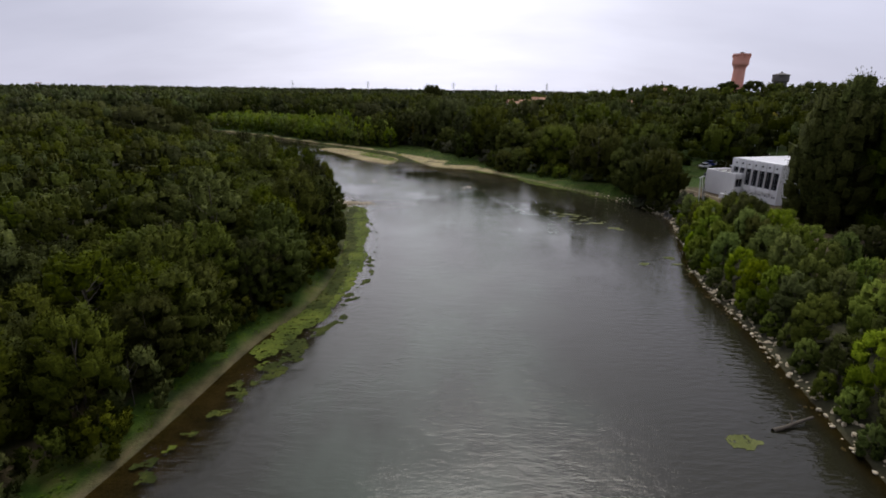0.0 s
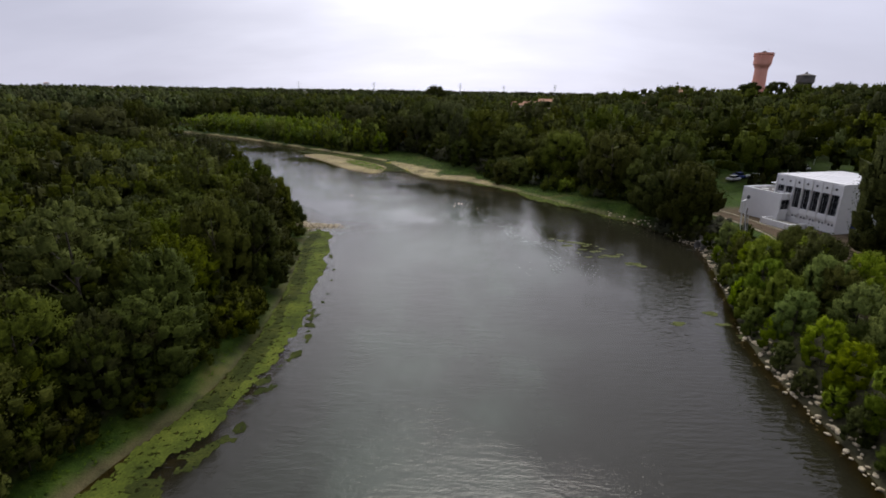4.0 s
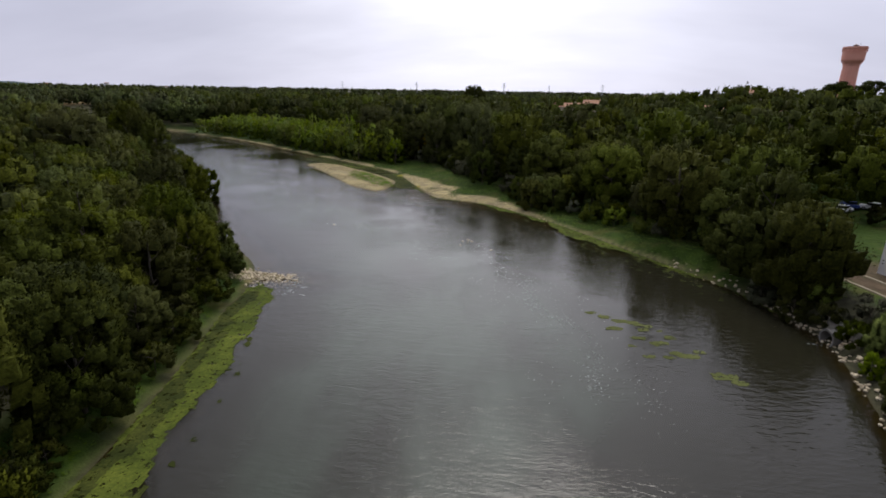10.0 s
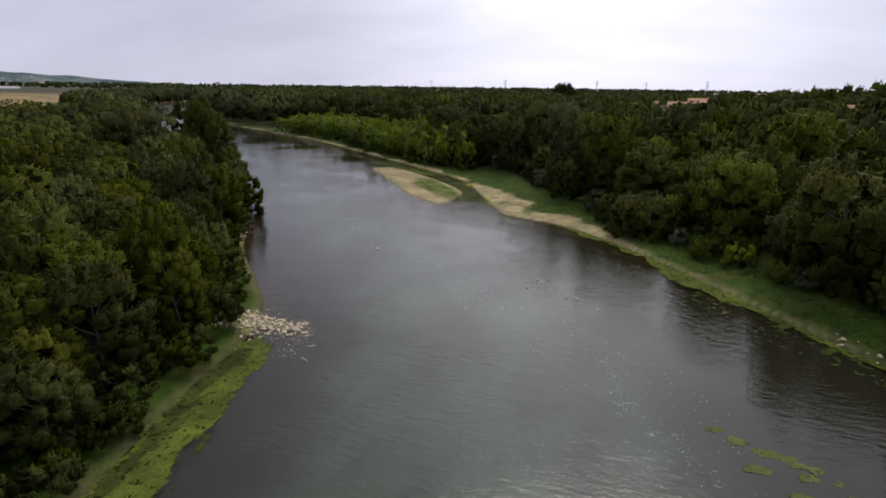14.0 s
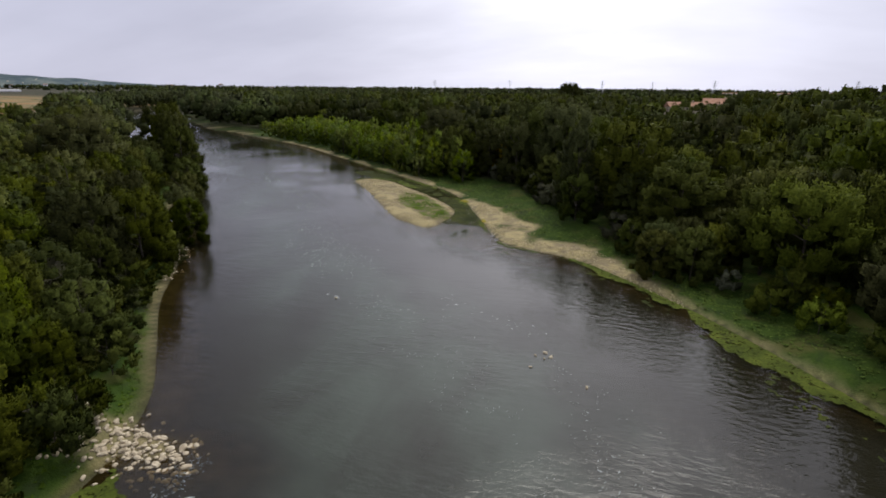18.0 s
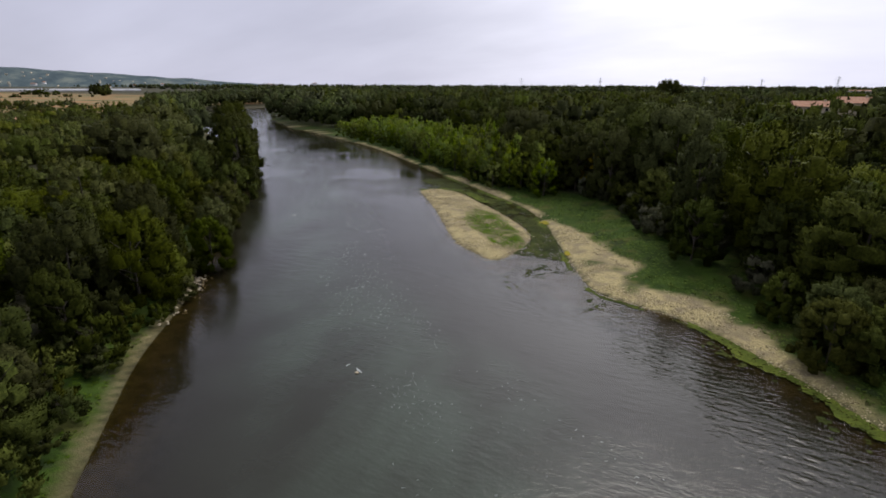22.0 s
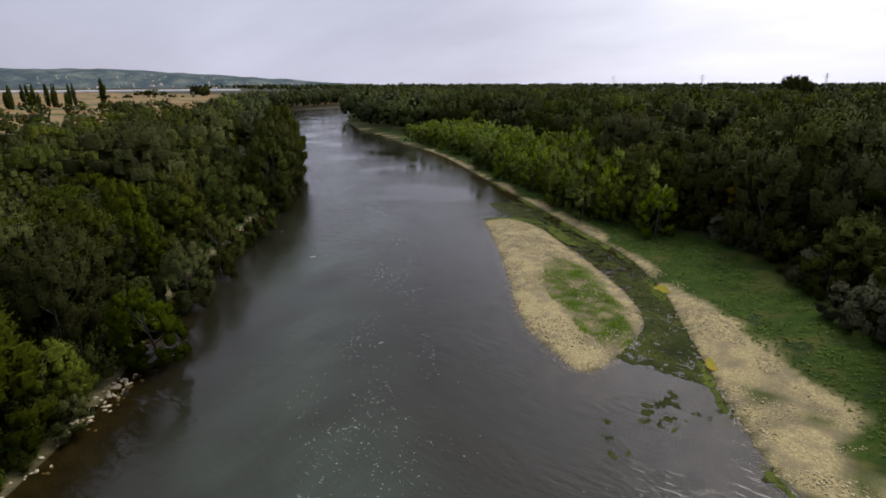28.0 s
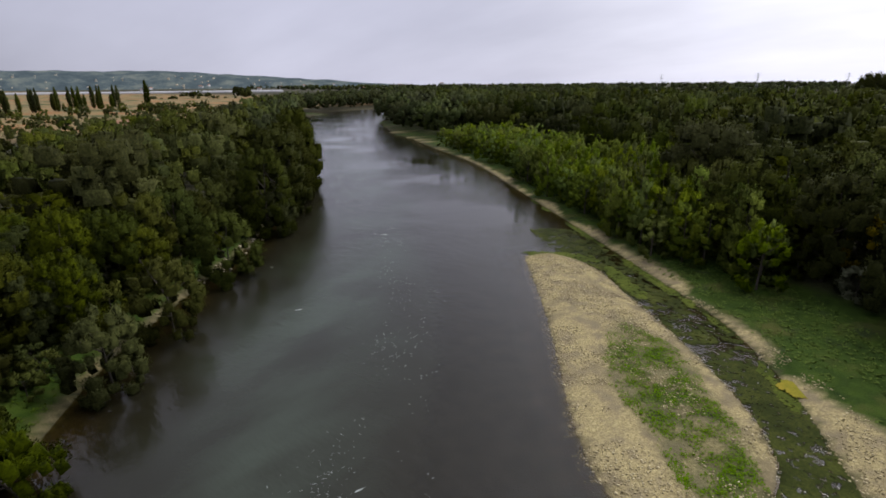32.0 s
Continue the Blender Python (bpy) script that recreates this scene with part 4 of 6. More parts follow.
    for i, (a, b, k, m) in enumerate(((50, 102, 0.9, 0), (46.5, 117, 1.0, 0), (28, 157, 0.8, 0), (34, 146, 1.0, 1), (38.5, 142, 0.9, 1), (40.5, 139, 0.8, 0), (46, 129, 1.1, 0), (31, 151, 1.0, 1), (36, 150, 1.0, 2), (43, 136, 1.0, 2), (15, 176, 1.2, 0), (10, 190, 1.3, 0),
                                      (4, 200, 1.4, 0), (-2, 208, 1.2, 0), (-13, 222, 1.1, 0), (49, 109, 0.8, 1), (37, 57, 0.5, 1), (38.5, 47, 0.5, 2), (44, 87, 0.55, 1), (52, 99, 0.6, 2), (90, 143, 1.0, 2), (86, 146, 1.0, 2), (82, 148, 1.0, 2), (94, 140, 1.0, 2), (18, 172, 1.0, 0), (6, 196, 1.5, 2), (0, 205, 1.3, 2), (19.5, 186.5, 1.5, 0), (22, 183, 1.2, 0), (3, 195.5, 1.3, 0), (1, 198.5, 1.1, 0), (16.5, 180, 1.0, 1), (45, 129, 1.0, 1), (8, 203, 1.4, 2), (12, 196, 1.3, 0), (-4, 214, 1.4, 2), (-8, 219, 1.2, 0), (47.8, 104.5, 0.8, 2), (48, 100.6, 0.7, 2), (46.3, 108, 0.8, 2), (45, 113, 0.9, 0))):
        shrub.put(m, stand(a, b, i * 1.9, k))
    t = tree("sparse_tree", "thin yellow-green tree with open branches before the dark wood", "tall", 9, 2.6, LEAF_YELLOW, 85, 26, 420, 0.42, 9)
    t.matrix_basis = stand(-13, 226, 0.4)
    t = tree("yellow_tree", "small yellowing tree behind the hall", "edge", 12, 3.0, LEAF_YELLOW, 86, 40, 1500, 0.6, 6)
    t.matrix_basis = stand(115, 183)
    t = tree("skyline_tree", "large dark domed tree on the skyline", "round", 25, 13, LEAF_DARK, 87, 60, 2000, 1.5, 6)
    t.matrix_basis = stand(-13, 628, 0, 0.95)
    cedar = Grove(*[tree("cedar_tree", "dark flat-topped cedar on the hilltop", "flat", 15, 7, LEAF_DARK, s, 40, 1700, 0.8, 7, flat=0.4, puff=1.5, group="cedars on the hill") for s in (88, 89)])
    for i, (a, b, k) in enumerate(((160, 300, 1.0), (176, 303, 0.95), (188, 240, 1.0), (197, 236, 1.1), (206, 246, 1.0), (180, 232, 0.9))):
        cedar.put(i, stand(a, b, i * 1.1, 0.7 * k, 0.8 * k, 2.0))
    pop = Grove(*[tree("lombardy_poplar", "narrow dark poplar in a field row", "column", 20, 2.3, LEAF_DARK, s, 60, 1600, 0.5, 4, puff=2.6, flat=1.6, group="poplar row in the fields") for s in (91, 92)])
    for i in range(34):
        s = i / 33
        pop.put(i, stand(-572 - 74 * s + 9 * math.sin(i * 2.3), 250 + 130 * s + 5 * math.sin(i * 5.1), i, 0.75 + 0.12 * math.sin(i * 1.7), 0.95 + 0.22 * math.sin(i * 3.1)))
    pop.put(1, stand(-700, 432, 1, 1.5, 1.45))


build_left_wood(), build_right_wood(), build_right_bank_plants()


# ---- meadow grass and weeds ----
def build_grass():
    rng = np.random.default_rng(14)

    def blades(name, label, x, y, size, seed):
        r = np.random.default_rng(seed)
        z = land(x, y)
        c = np.stack([x, y, z + 0.04], 1)
        co, q, soft, spray = leaves(r, c, np.full(len(x), 0.26), len(x) * 2, size, 0.4, lying=True)
        me = leafy(name, co, q, soft, spray, GRASS)
        return tagged(new(name, me), label, "grass", kind="stuff")
    x, y = rng.uniform(-112, -12, 60000), rng.uniform(18, 215, 60000)
    dl, dr, isl, wet = plan(x, y)
    k = ~wet & (dl < dr) & (dl > 1.0) & (dl < edge_left(y) + 1.5) & (rng.uniform(size=len(x)) > ss(2.2, 3.6, dl) * ss(70, 35, y) * 0.85)
    blades("west_verge_grass", "uneven green verge grass along the west bank", x[k], y[k], 0.24, 15)
    x, y = rng.uniform(-60, 52, 70000), rng.uniform(108, 250, 70000)
    dl, dr, isl, wet = plan(x, y)
    wide = flat_width(y) + 0.4
    k = ~wet & (dr < dl) & (dr > wide) & (dr < wide + 11) & (rough(x, y, 3.0, 2) > -0.55)
    blades("meadow_grass", "lush green meadow grass behind the gravel flat", x[k], y[k], 0.26, 16)
    x, y = rng.uniform(-48, -14, 50000), rng.uniform(176, 212, 50000)
    across, along = (x + 26) * 0.8 + (y - 193) * 0.6, -(x + 26) * 0.6 + (y - 193) * 0.8
    k = (np.hypot((across - 1.3) / 4.0, (along + 1.0) / 14.5) + 0.18 * rough(x, y, 2.1) < 0.95) & (rough(x, y, 0.9, 4.0) > rng.uniform(-0.9, 0.7, len(x)))
    blades("island_grass", "thin green weeds growing through the island gravel", x[k], y[k], 0.14, 17)


build_grass()


def build_cobbles():
    """Loose cobbles lying on the island and the gravel flat, one mesh."""
    rng = np.random.default_rng(19)
    x, y = rng.uniform(-56, 22, 90000), rng.uniform(150, 225, 90000)
    dl, dr, isl, wet = plan(x, y)
    wide = flat_width(y)
    k = ((isl > -0.8) | (~wet & (dr < dl) & (dr < wide)) | (wet & (dr > -0.7))) & (rough(x, y, 1.6, 3) + 0.5 * rough(x, y, 5, 1) > -0.1)
    x, y = x[k][:12000], y[k][:12000]
    c, cq = CORES[1]
    n = len(x)
    s = rng.uniform(0.035, 0.1, n) * np.where(rng.uniform(size=n) < 0.06, 1.7, 1.0)
    wob = rng.uniform(0.7, 1.25, (n, 8, 1)) * np.array([1.2, 0.9, 0.55])
    co = np.stack([x, y, land(x, y) + 0.02], 1)[:, None] + c[None] * wob * s[:, None, None]
    me = quads("cobbles", co.reshape(-1, 3), (cq[None] + 8 * np.arange(n)[:, None, None]).reshape(-1, 4))
    m = Nodes("river_cobbles")
    per = m.add("ShaderNodeNewGeometry").outputs["Random Per Island"]
    me.materials.append(m.done(m.principled(m.ramp(per, (0.0, (0.2, 0.165, 0.09)), (0.5, (0.34, 0.285, 0.16)), (1.0, (0.54, 0.47, 0.29))), 0.9, m.bump(m.noise(30.0), 0.3, 0.01), spec=0.2)))
    tagged(new("cobbles", me), "loose tan river cobbles scattered over the gravel", "gravel", kind="stuff")


build_cobbles()


# ---- materials of the built things and of what floats ----
WHITE_WALL = plain_material("white_render", (0.8, 0.8, 0.8), (0.86, 0.86, 0.86), 0.5, 0.75, 0.1)
WHITE_PANEL = plain_material("white_panel", (0.8, 0.8, 0.8), (0.86, 0.86, 0.86), 0.8, 0.5, 0.05)
ROOF_SHEET = plain_material("pale_roof_sheet", (0.6, 0.6, 0.62), (0.72, 0.72, 0.73), 0.4, 0.6, 0.1)
ROOF_FELT = plain_material("dark_roof_felt", (0.09, 0.085, 0.08), (0.15, 0.14, 0.13), 0.7, 0.9, 0.3)
DARK_FRAME = plain_material("dark_window_frame", (0.04, 0.04, 0.045), (0.07, 0.07, 0.075), 2.0, 0.5, 0.05)
PALE_FRAME = plain_material("grey_window_frame", (0.4, 0.4, 0.42), (0.5, 0.5, 0.5), 2.0, 0.5, 0.05)
BLUE_DOOR = plain_material("blue_door_paint", (0.03, 0.05, 0.22), (0.04, 0.07, 0.28), 2.0, 0.45, 0.05)
DUSTY_SHEET = plain_material("dusty_greenhouse_sheet", (0.4, 0.4, 0.42), (0.52, 0.52, 0.53), 0.05, 0.7, 0.1)
CONCRETE = plain_material("concrete", (0.28, 0.26, 0.22), (0.42, 0.39, 0.33), 0.8, 0.9, 0.3)
TERRACOTTA = plain_material("terracotta_tiles", (0.3, 0.15, 0.09), (0.42, 0.24, 0.15), 0.8, 0.85, 0.4, 8.0)
SANDY = plain_material("sandy_concrete", (0.2, 0.17, 0.12), (0.3, 0.26, 0.18), 0.8, 0.95, 0.3)
STUCCO = plain_material("cream_stucco", (0.55, 0.47, 0.34), (0.66, 0.58, 0.44), 0.6, 0.85, 0.15)
PINK = plain_material("pink_tower_paint", (0.95, 0.42, 0.31), (0.97, 0.49, 0.38), 0.25, 0.8, 0.15)
GREY_TOWER = plain_material("weathered_grey_concrete", (0.12, 0.115, 0.105), (0.22, 0.21, 0.195), 0.3, 0.9, 0.2)
STONE = plain_material("pale_limestone", (0.36, 0.3, 0.2), (0.56, 0.485, 0.35), 1.6, 0.9, 0.5, 9.0)
WHITE_POST = plain_material("white_painted_post", (0.66, 0.66, 0.64), (0.8, 0.8, 0.78), 1.5, 0.6, 0.1)
RUSTY = plain_material("grey_weathered_timber", (0.16, 0.14, 0.12), (0.26, 0.235, 0.2), 2.5, 0.9, 0.4)
STEEL = plain_material("galvanised_steel", (0.3, 0.31, 0.33), (0.4, 0.41, 0.42), 1.0, 0.5, 0.05, metal=0.6)
TYRE = plain_material("tyre_rubber", (0.02, 0.02, 0.02), (0.035, 0.035, 0.035), 4.0, 0.85, 0.1)


def glass_material():
    m = Nodes("dark_window_glass")
    return m.done(m.principled((0.012, 0.014, 0.018), m.math("ADD", m.math("MULTIPLY", m.noise(1.2), 0.08), 0.05), spec=0.5))


GLASS = glass_material()


def algae_material(name, dark, mid, light, open_at=0.3):
    m = Nodes(name)
    n1, n2 = m.noise(0.3, 6.0, 0.65), m.noise(5.0, 4.0)
    c = m.ramp(m.math("ADD", m.math("MULTIPLY", n1, 0.65), m.math("MULTIPLY", n2, 0.35)), (0.32, dark), (0.48, mid), (0.66, light))
    p = m.principled(c, 0.85, m.bump(n2, 0.6, 0.06), spec=0.06)
    t = m.add("ShaderNodeBsdfTransparent")
    mx = m.add("ShaderNodeMixShader")
    m.link(m.step(m.noise(1.7, 6.0, 0.65), open_at, open_at + 0.08), mx.inputs[0])
    m.link(t.outputs[0], mx.inputs[1]), m.link(p, mx.inputs[2])
    return m.done(mx.outputs[0])


ALGAE = algae_material("floating_algae", (0.02, 0.028, 0.006), (0.05, 0.066, 0.01), (0.11, 0.13, 0.02), 0.36)
ALGAE_DARK = algae_material("dark_water_weed", (0.012, 0.016, 0.004), (0.026, 0.033, 0.007), (0.065, 0.074, 0.014), 0.36)
ALGAE_PALE = algae_material("pale_lily_pads", (0.04, 0.05, 0.014), (0.07, 0.08, 0.025), (0.11, 0.12, 0.045), 0.36)
ALGAE_YELLOW = algae_material("yellow_algae", (0.09, 0.095, 0.015), (0.2, 0.18, 0.02), (0.3, 0.21, 0.03), 0.3)
FOAM = algae_material("river_foam", (0.17, 0.19, 0.18), (0.28, 0.31, 0.29), (0.52, 0.55, 0.53), 0.42)


# ---- small builders ----
def part(name, bm, material, parent, label=""):
    """Links a bmesh as one mesh under a thing or a part."""
    me = bpy.data.meshes.new(name)
    bm.to_mesh(me)
    bm.free()
    me.materials.append(material)
    ob = new(name, me)
    ob.parent = parent
    if label:
        ob["label"] = label
    return ob


def box(x0, x1, y0, y1, z0, z1, bevel=0.0, bm=None):
    bm = bm or bmesh.new()
    r = bmesh.ops.create_cube(bm, size=1.0, matrix=Matrix.Translation(((x0 + x1) / 2, (y0 + y1) / 2, (z0 + z1) / 2)) @ Matrix.Diagonal((x1 - x0, y1 - y0, z1 - z0, 1)))
    if bevel:
        edges = list({e for v in r["verts"] for e in v.link_edges})
        bmesh.ops.bevel(bm, geom=edges, offset=bevel, segments=2, affect="EDGES")
    return bm


def rod(a, b, r0, r1=None, n=8, bm=None):
    """A round bar from a to b."""
    bm = bm or bmesh.new()
    a, b = Vector(a), Vector(b)
    d = b - a
    m = Matrix.Translation((a + b) / 2) @ d.to_track_quat("Z", "Y").to_matrix().to_4x4()
    bmesh.ops.create_cone(bm, cap_ends=True, segments=n, radius1=r0, radius2=r0 if r1 is None else r1, depth=d.length, matrix=m)
    return bm


def lathe(profile, n=24, bm=None):
    """A turned body from (radius, height) pairs."""
    bm = bm or bmesh.new()
    rings = [[bm.verts.new((r * math.cos(2 * math.pi * k / n), r * math.sin(2 * math.pi * k / n), z)) for k in range(n)] for r, z in profile]
    for a, b in zip(rings, rings[1:]):
        for k in range(n):
            bm.faces.new((a[k], a[(k + 1) % n], b[(k + 1) % n], b[k]))
    bm.faces.new(rings[-1])
    return bm


# ---- the white hall on the east bank ----
def build_hall():
    hall = tagged(new("white_hall"), "white two-storey hall with tall dark windows and a flat roof", "building")
    hall.matrix_basis = Matrix.Translation((68.8, 102.6, 3.5)) @ Matrix.Rotation(radians(106), 4, "Z")
    L, D, H = 11.9, 15.0, 7.7
    bays, w = 7, 11.9 / 7
    # walls of the main block, the front one made of piers, panels and plinth
    part("back_wall", box(0, L, -D, -D + 0.3, -0.6, H), WHITE_WALL, hall)
    part("south_wall", box(-0.3, 0, -D, 0.45, -0.6, H, 0.02), WHITE_WALL, hall)
    part("north_wall", box(L, L + 0.3, -D, 0.45, -0.6, H + 0.15, 0.02), WHITE_WALL, hall)
    part("plinth_wall", box(0, L, -0.3, 0.0, -0.6, 1.55), WHITE_WALL, hall)
    part("inner_floor", box(0, L, -D + 0.3, -0.3, 1.4, 1.55), CONCRETE, hall)
    roof = part("roof", box(-0.3, L + 0.3, -D, 0.1, H, H + 0.16, 0.02), ROOF_SHEET, hall, "pale sheet roof")
    for k in range(9):
        part("roof_seam", box(-0.2, L + 0.2, -D + 1.6 * k + 0.6, -D + 1.6 * k + 0.68, H + 0.16, H + 0.22), ROOF_SHEET, roof)
    for k in range(bays + 1):
        x = k * w
        part("pier", box(x - 0.06, x + 0.06, 0.0, 0.5, 0.9, H - 0.02, 0.02), WHITE_PANEL, hall)
    for k in range(bays):
        x0, x1 = k * w + 0.06, (k + 1) * w - 0.06
        short = k >= 5
        top = part("fascia_panel", box(x0, x1, -0.05, 0.28, H - 1.75, H - 0.05, 0.02), WHITE_PANEL, hall)
        part("wall_lamp", lathe([(0.16, 0), (0.2, 0.05), (0.12, 0.22), (0.02, 0.24)], 10), DARK_FRAME, top).matrix_basis = Matrix.Translation(((x0 + x1) / 2, 0.36, H - 0.8)) @ Matrix.Rotation(radians(-90), 4, "X")
        z0, z1 = (2.45 if not short else 4.75), H - 1.75
        if not short:
            part("sill_panel", box(x0, x1, -0.05, 0.32, 1.55, z0, 0.02), WHITE_PANEL, hall)
        else:
            part("sill_panel", box(x0, x1, -0.05, 0.2, 1.55, z0, 0.02), WHITE_WALL, hall)
        win = part("window", box(x0, x1, -0.02, 0.06, z0, z1), DARK_FRAME, hall, "tall dark window with thin bars")
        rows = 3 if not short else 1
        for c in range(2):
            for r in range(rows):
                a = x0 + 0.05 + c * (x1 - x0 - 0.04) / 2
                b = z0 + 0.06 + r * (z1 - z0 - 0.06) / rows
                part("pane", box(a, a + (x1 - x0) / 2 - 0.1, 0.06, 0.085, b, b + (z1 - z0) / rows - 0.12), GLASS, win)
        for c in range(1, 3):
            part("mullion", box(x0 + (c - 0.5) * (x1 - x0) / 2 - 0.02, x0 + (c - 0.5) * (x1 - x0) / 2 + 0.02, 0.086, 0.1, z0, z1), PALE_FRAME, win)
        for c in (0.3, 0.68):
            part("vent_opening", box(x0 + c * (x1 - x0) - 0.17, x0 + c * (x1 - x0) + 0.17, -0.02, 0.006, 0.75, 1.1), DARK_FRAME, hall)
    # lower annex on the north side, standing forward
    ax0, ax1, ay1 = 8.7, 17.0, 2.6
    part("annex_front_wall", box(ax0, ax1, ay1 - 0.3, ay1, -0.8, 4.75, 0.02), WHITE_WALL, hall)
    part("annex_north_wall", box(ax1 - 0.3, ax1, -9, ay1 - 0.3, -0.8, 4.75, 0.02), WHITE_WALL, hall)
    part("annex_back_wall", box(L + 0.3, ax1 - 0.3, -9, -8.7, -0.8, 4.75), WHITE_WALL, hall)
    part("annex_side_wall", box(ax0, ax0 + 0.3, 0.5, ay1 - 0.3, -0.8, 4.75), WHITE_WALL, hall)
    part("annex_roof", box(ax0 + 0.3, ax1 - 0.3, -8.7, ay1 - 0.3, 4.2, 4.4), ROOF_FELT, hall, "dark felt roof behind a parapet")
    part("roof_canopy", box(12.6, 17.4, -9.2, -4.2, 5.05, 5.23, 0.02), ROOF_SHEET, hall)
    for a, b in ((15.0, -0.5), (13.8, -1.6)):
        ring = part("roof_hoop", lathe([(0.55, 0.0), (0.62, 0.05), (0.55, 0.1), (0.48, 0.05), (0.55, 0.0)], 16), WHITE_POST, hall)
        ring.matrix_basis = Matrix.Translation((a, b, 4.42))
    for k in range(2):
        y0 = 0.62 + k * 0.86
        win = part("side_window", box(ax0 - 0.05, ax0, y0, y0 + 0.76, 1.9, 3.6), DARK_FRAME, hall)
        part("pane", box(ax0 - 0.07, ax0 - 0.05, y0 + 0.05, y0 + 0.71, 1.95, 3.55), GLASS, win)
    part("side_band", box(ax0 - 0.16, ax0 - 0.002, 0.55, ay1, 1.1, 1.85, 0.02), WHITE_PANEL, hall)
    part("side_band", box(ax0 - 0.16, ax0 - 0.002, 0.55, ay1, 3.65, 4.3, 0.02), WHITE_PANEL, hall)
    door = part("door", box(-0.36, -0.3, -6.5, -3.0, -0.3, 2.6, 0.01), BLUE_DOOR, hall, "wide blue door")
    part("handle", rod((-0.42, -4.7, 1.0), (-0.42, -4.7, 1.3), 0.02), STEEL, door)
    # low walled terrace before the windows
    terrace = tagged(new("terrace_wall"), "low white walled terrace on the bare forecourt", "wall")
    terrace.matrix_basis = hall.matrix_basis.copy()
    part("front_wall", box(3.6, 9.6, 5.0, 5.25, -0.9, 0.5, 0.02), WHITE_WALL, terrace)
    part("end_wall", box(3.6, 3.85, 1.6, 4.99, -0.9, 0.5, 0.02), WHITE_WALL, terrace)
    part("end_wall", box(9.35, 9.6, 2.7, 4.99, -0.9, 0.5, 0.02), WHITE_WALL, terrace)
    part("paving", box(3.86, 9.34, 1.6, 4.98, -0.9, -0.05), CONCRETE, terrace)


build_hall()


# ---- towers, houses, pylons ----
def build_towers():
    t = tagged(new("water_tower"), "tall salmon-pink concrete water tower with a flared tank", "water tower")
    t.matrix_basis = Matrix.Translation((181, 329, 14)) @ Matrix.Diagonal((0.74, 0.74, 1, 1))
    part("shaft", lathe([(6.0, -2), (5.3, 8), (4.7, 18), (4.5, 25)], 16), PINK, t)
    part("collar", lathe([(4.5, 25.002), (4.9, 26), (5.9, 27.3), (6.1, 27.6)], 32), PINK, t)
    part("tank", lathe([(6.1, 27.602), (6.2, 28), (6.4, 32.6), (6.75, 33.0), (6.75, 33.8), (6.3, 33.8), (6.2, 33.4)], 32), PINK, t)
    for k in range(16):
        a = 2 * math.pi * k / 16
        part("crown_rib", box(-0.18, 0.18, 6.3, 6.85, 31.6, 33.0), PINK, t).matrix_basis = Matrix.Rotation(a, 4, "Z")
    part("hatch", lathe([(1.6, 33.4), (1.6, 34.5), (0.4, 34.9)], 12), GREY_TOWER, t)
    part("antenna", rod((2.5, 0, 33.4), (2.5, 0, 36.0), 0.06), STEEL, t)
    for z in (19.5, 22.0):
        part("aerial_box", box(3.9, 4.8, -0.6, 0.6, z, z + 1.6, 0.05), WHITE_POST, t)
    g = tagged(new("grey_tank_tower"), "low dark grey round water tank with a conical roof", "water tower")
    g.matrix_basis = Matrix.Translation((213, 338, 15)) @ Matrix.Diagonal((0.8, 0.8, 1, 1))
    part("drum", lathe([(5.0, -2), (5.0, 17), (5.9, 17.4), (5.9, 21.2)], 24), GREY_TOWER, g)
    part("roof", lathe([(6.2, 21.2), (6.2, 21.5), (0.9, 22.6), (0.8, 23.2), (0.1, 23.4)], 24), GREY_TOWER, g)


def house(label, w, d, h, roof_h, wall, m, windows=3):
    """A house with a tiled gable roof, shuttered windows and a door."""
    o = tagged(new("house"), label, "house", "houses on the far slope")
    o.matrix_basis = m
    part("wall", box(-w / 2, w / 2, -d / 2, d / 2, -1.5, h), wall, o)
    bm = bmesh.new()
    e = 0.5
    pts = [(-w / 2 - e, -d / 2 - e, h), (w / 2 + e, -d / 2 - e, h), (w / 2 + e, d / 2 + e, h), (-w / 2 - e, d / 2 + e, h), (-w / 2 - e, 0, h + roof_h), (w / 2 + e, 0, h + roof_h)]
    lo = [bm.verts.new(p) for p in pts]
    for f in ((0, 1, 5, 4), (2, 3, 4, 5), (1, 2, 5), (3, 0, 4), (3, 2, 1, 0)):
        bm.faces.new([lo[i] for i in f])
    roof = part("roof", bm, TERRACOTTA, o, "terracotta tile roof")
    part("chimney", box(w * 0.2, w * 0.2 + 0.7, -0.4, 0.4, h + roof_h * 0.4, h + roof_h + 0.8), STUCCO, roof)
    for side in (-1, 1):
        for k in range(windows):
            x = -w / 2 + (k + 0.5) * w / windows
            y = side * (d / 2 + 0.02)
            win = part("window", box(x - 0.6, x + 0.6, y - 0.03, y + 0.03, h - 2.1, h - 0.7), DARK_FRAME, o)
            part("pane", box(x - 0.5, x + 0.5, y + side * 0.045 - 0.01, y + side * 0.045 + 0.01, h - 2.0, h - 0.8), GLASS, win)
    part("door", box(-w / 2 - 0.06, -w / 2 - 0.002, -0.5, 0.5, -0.3, 2.0), RUSTY, o)
    return o


def at(x, y, turn, dz=0.0):
    return stand(x, y, radians(turn), 1.0, 1.0, dz)


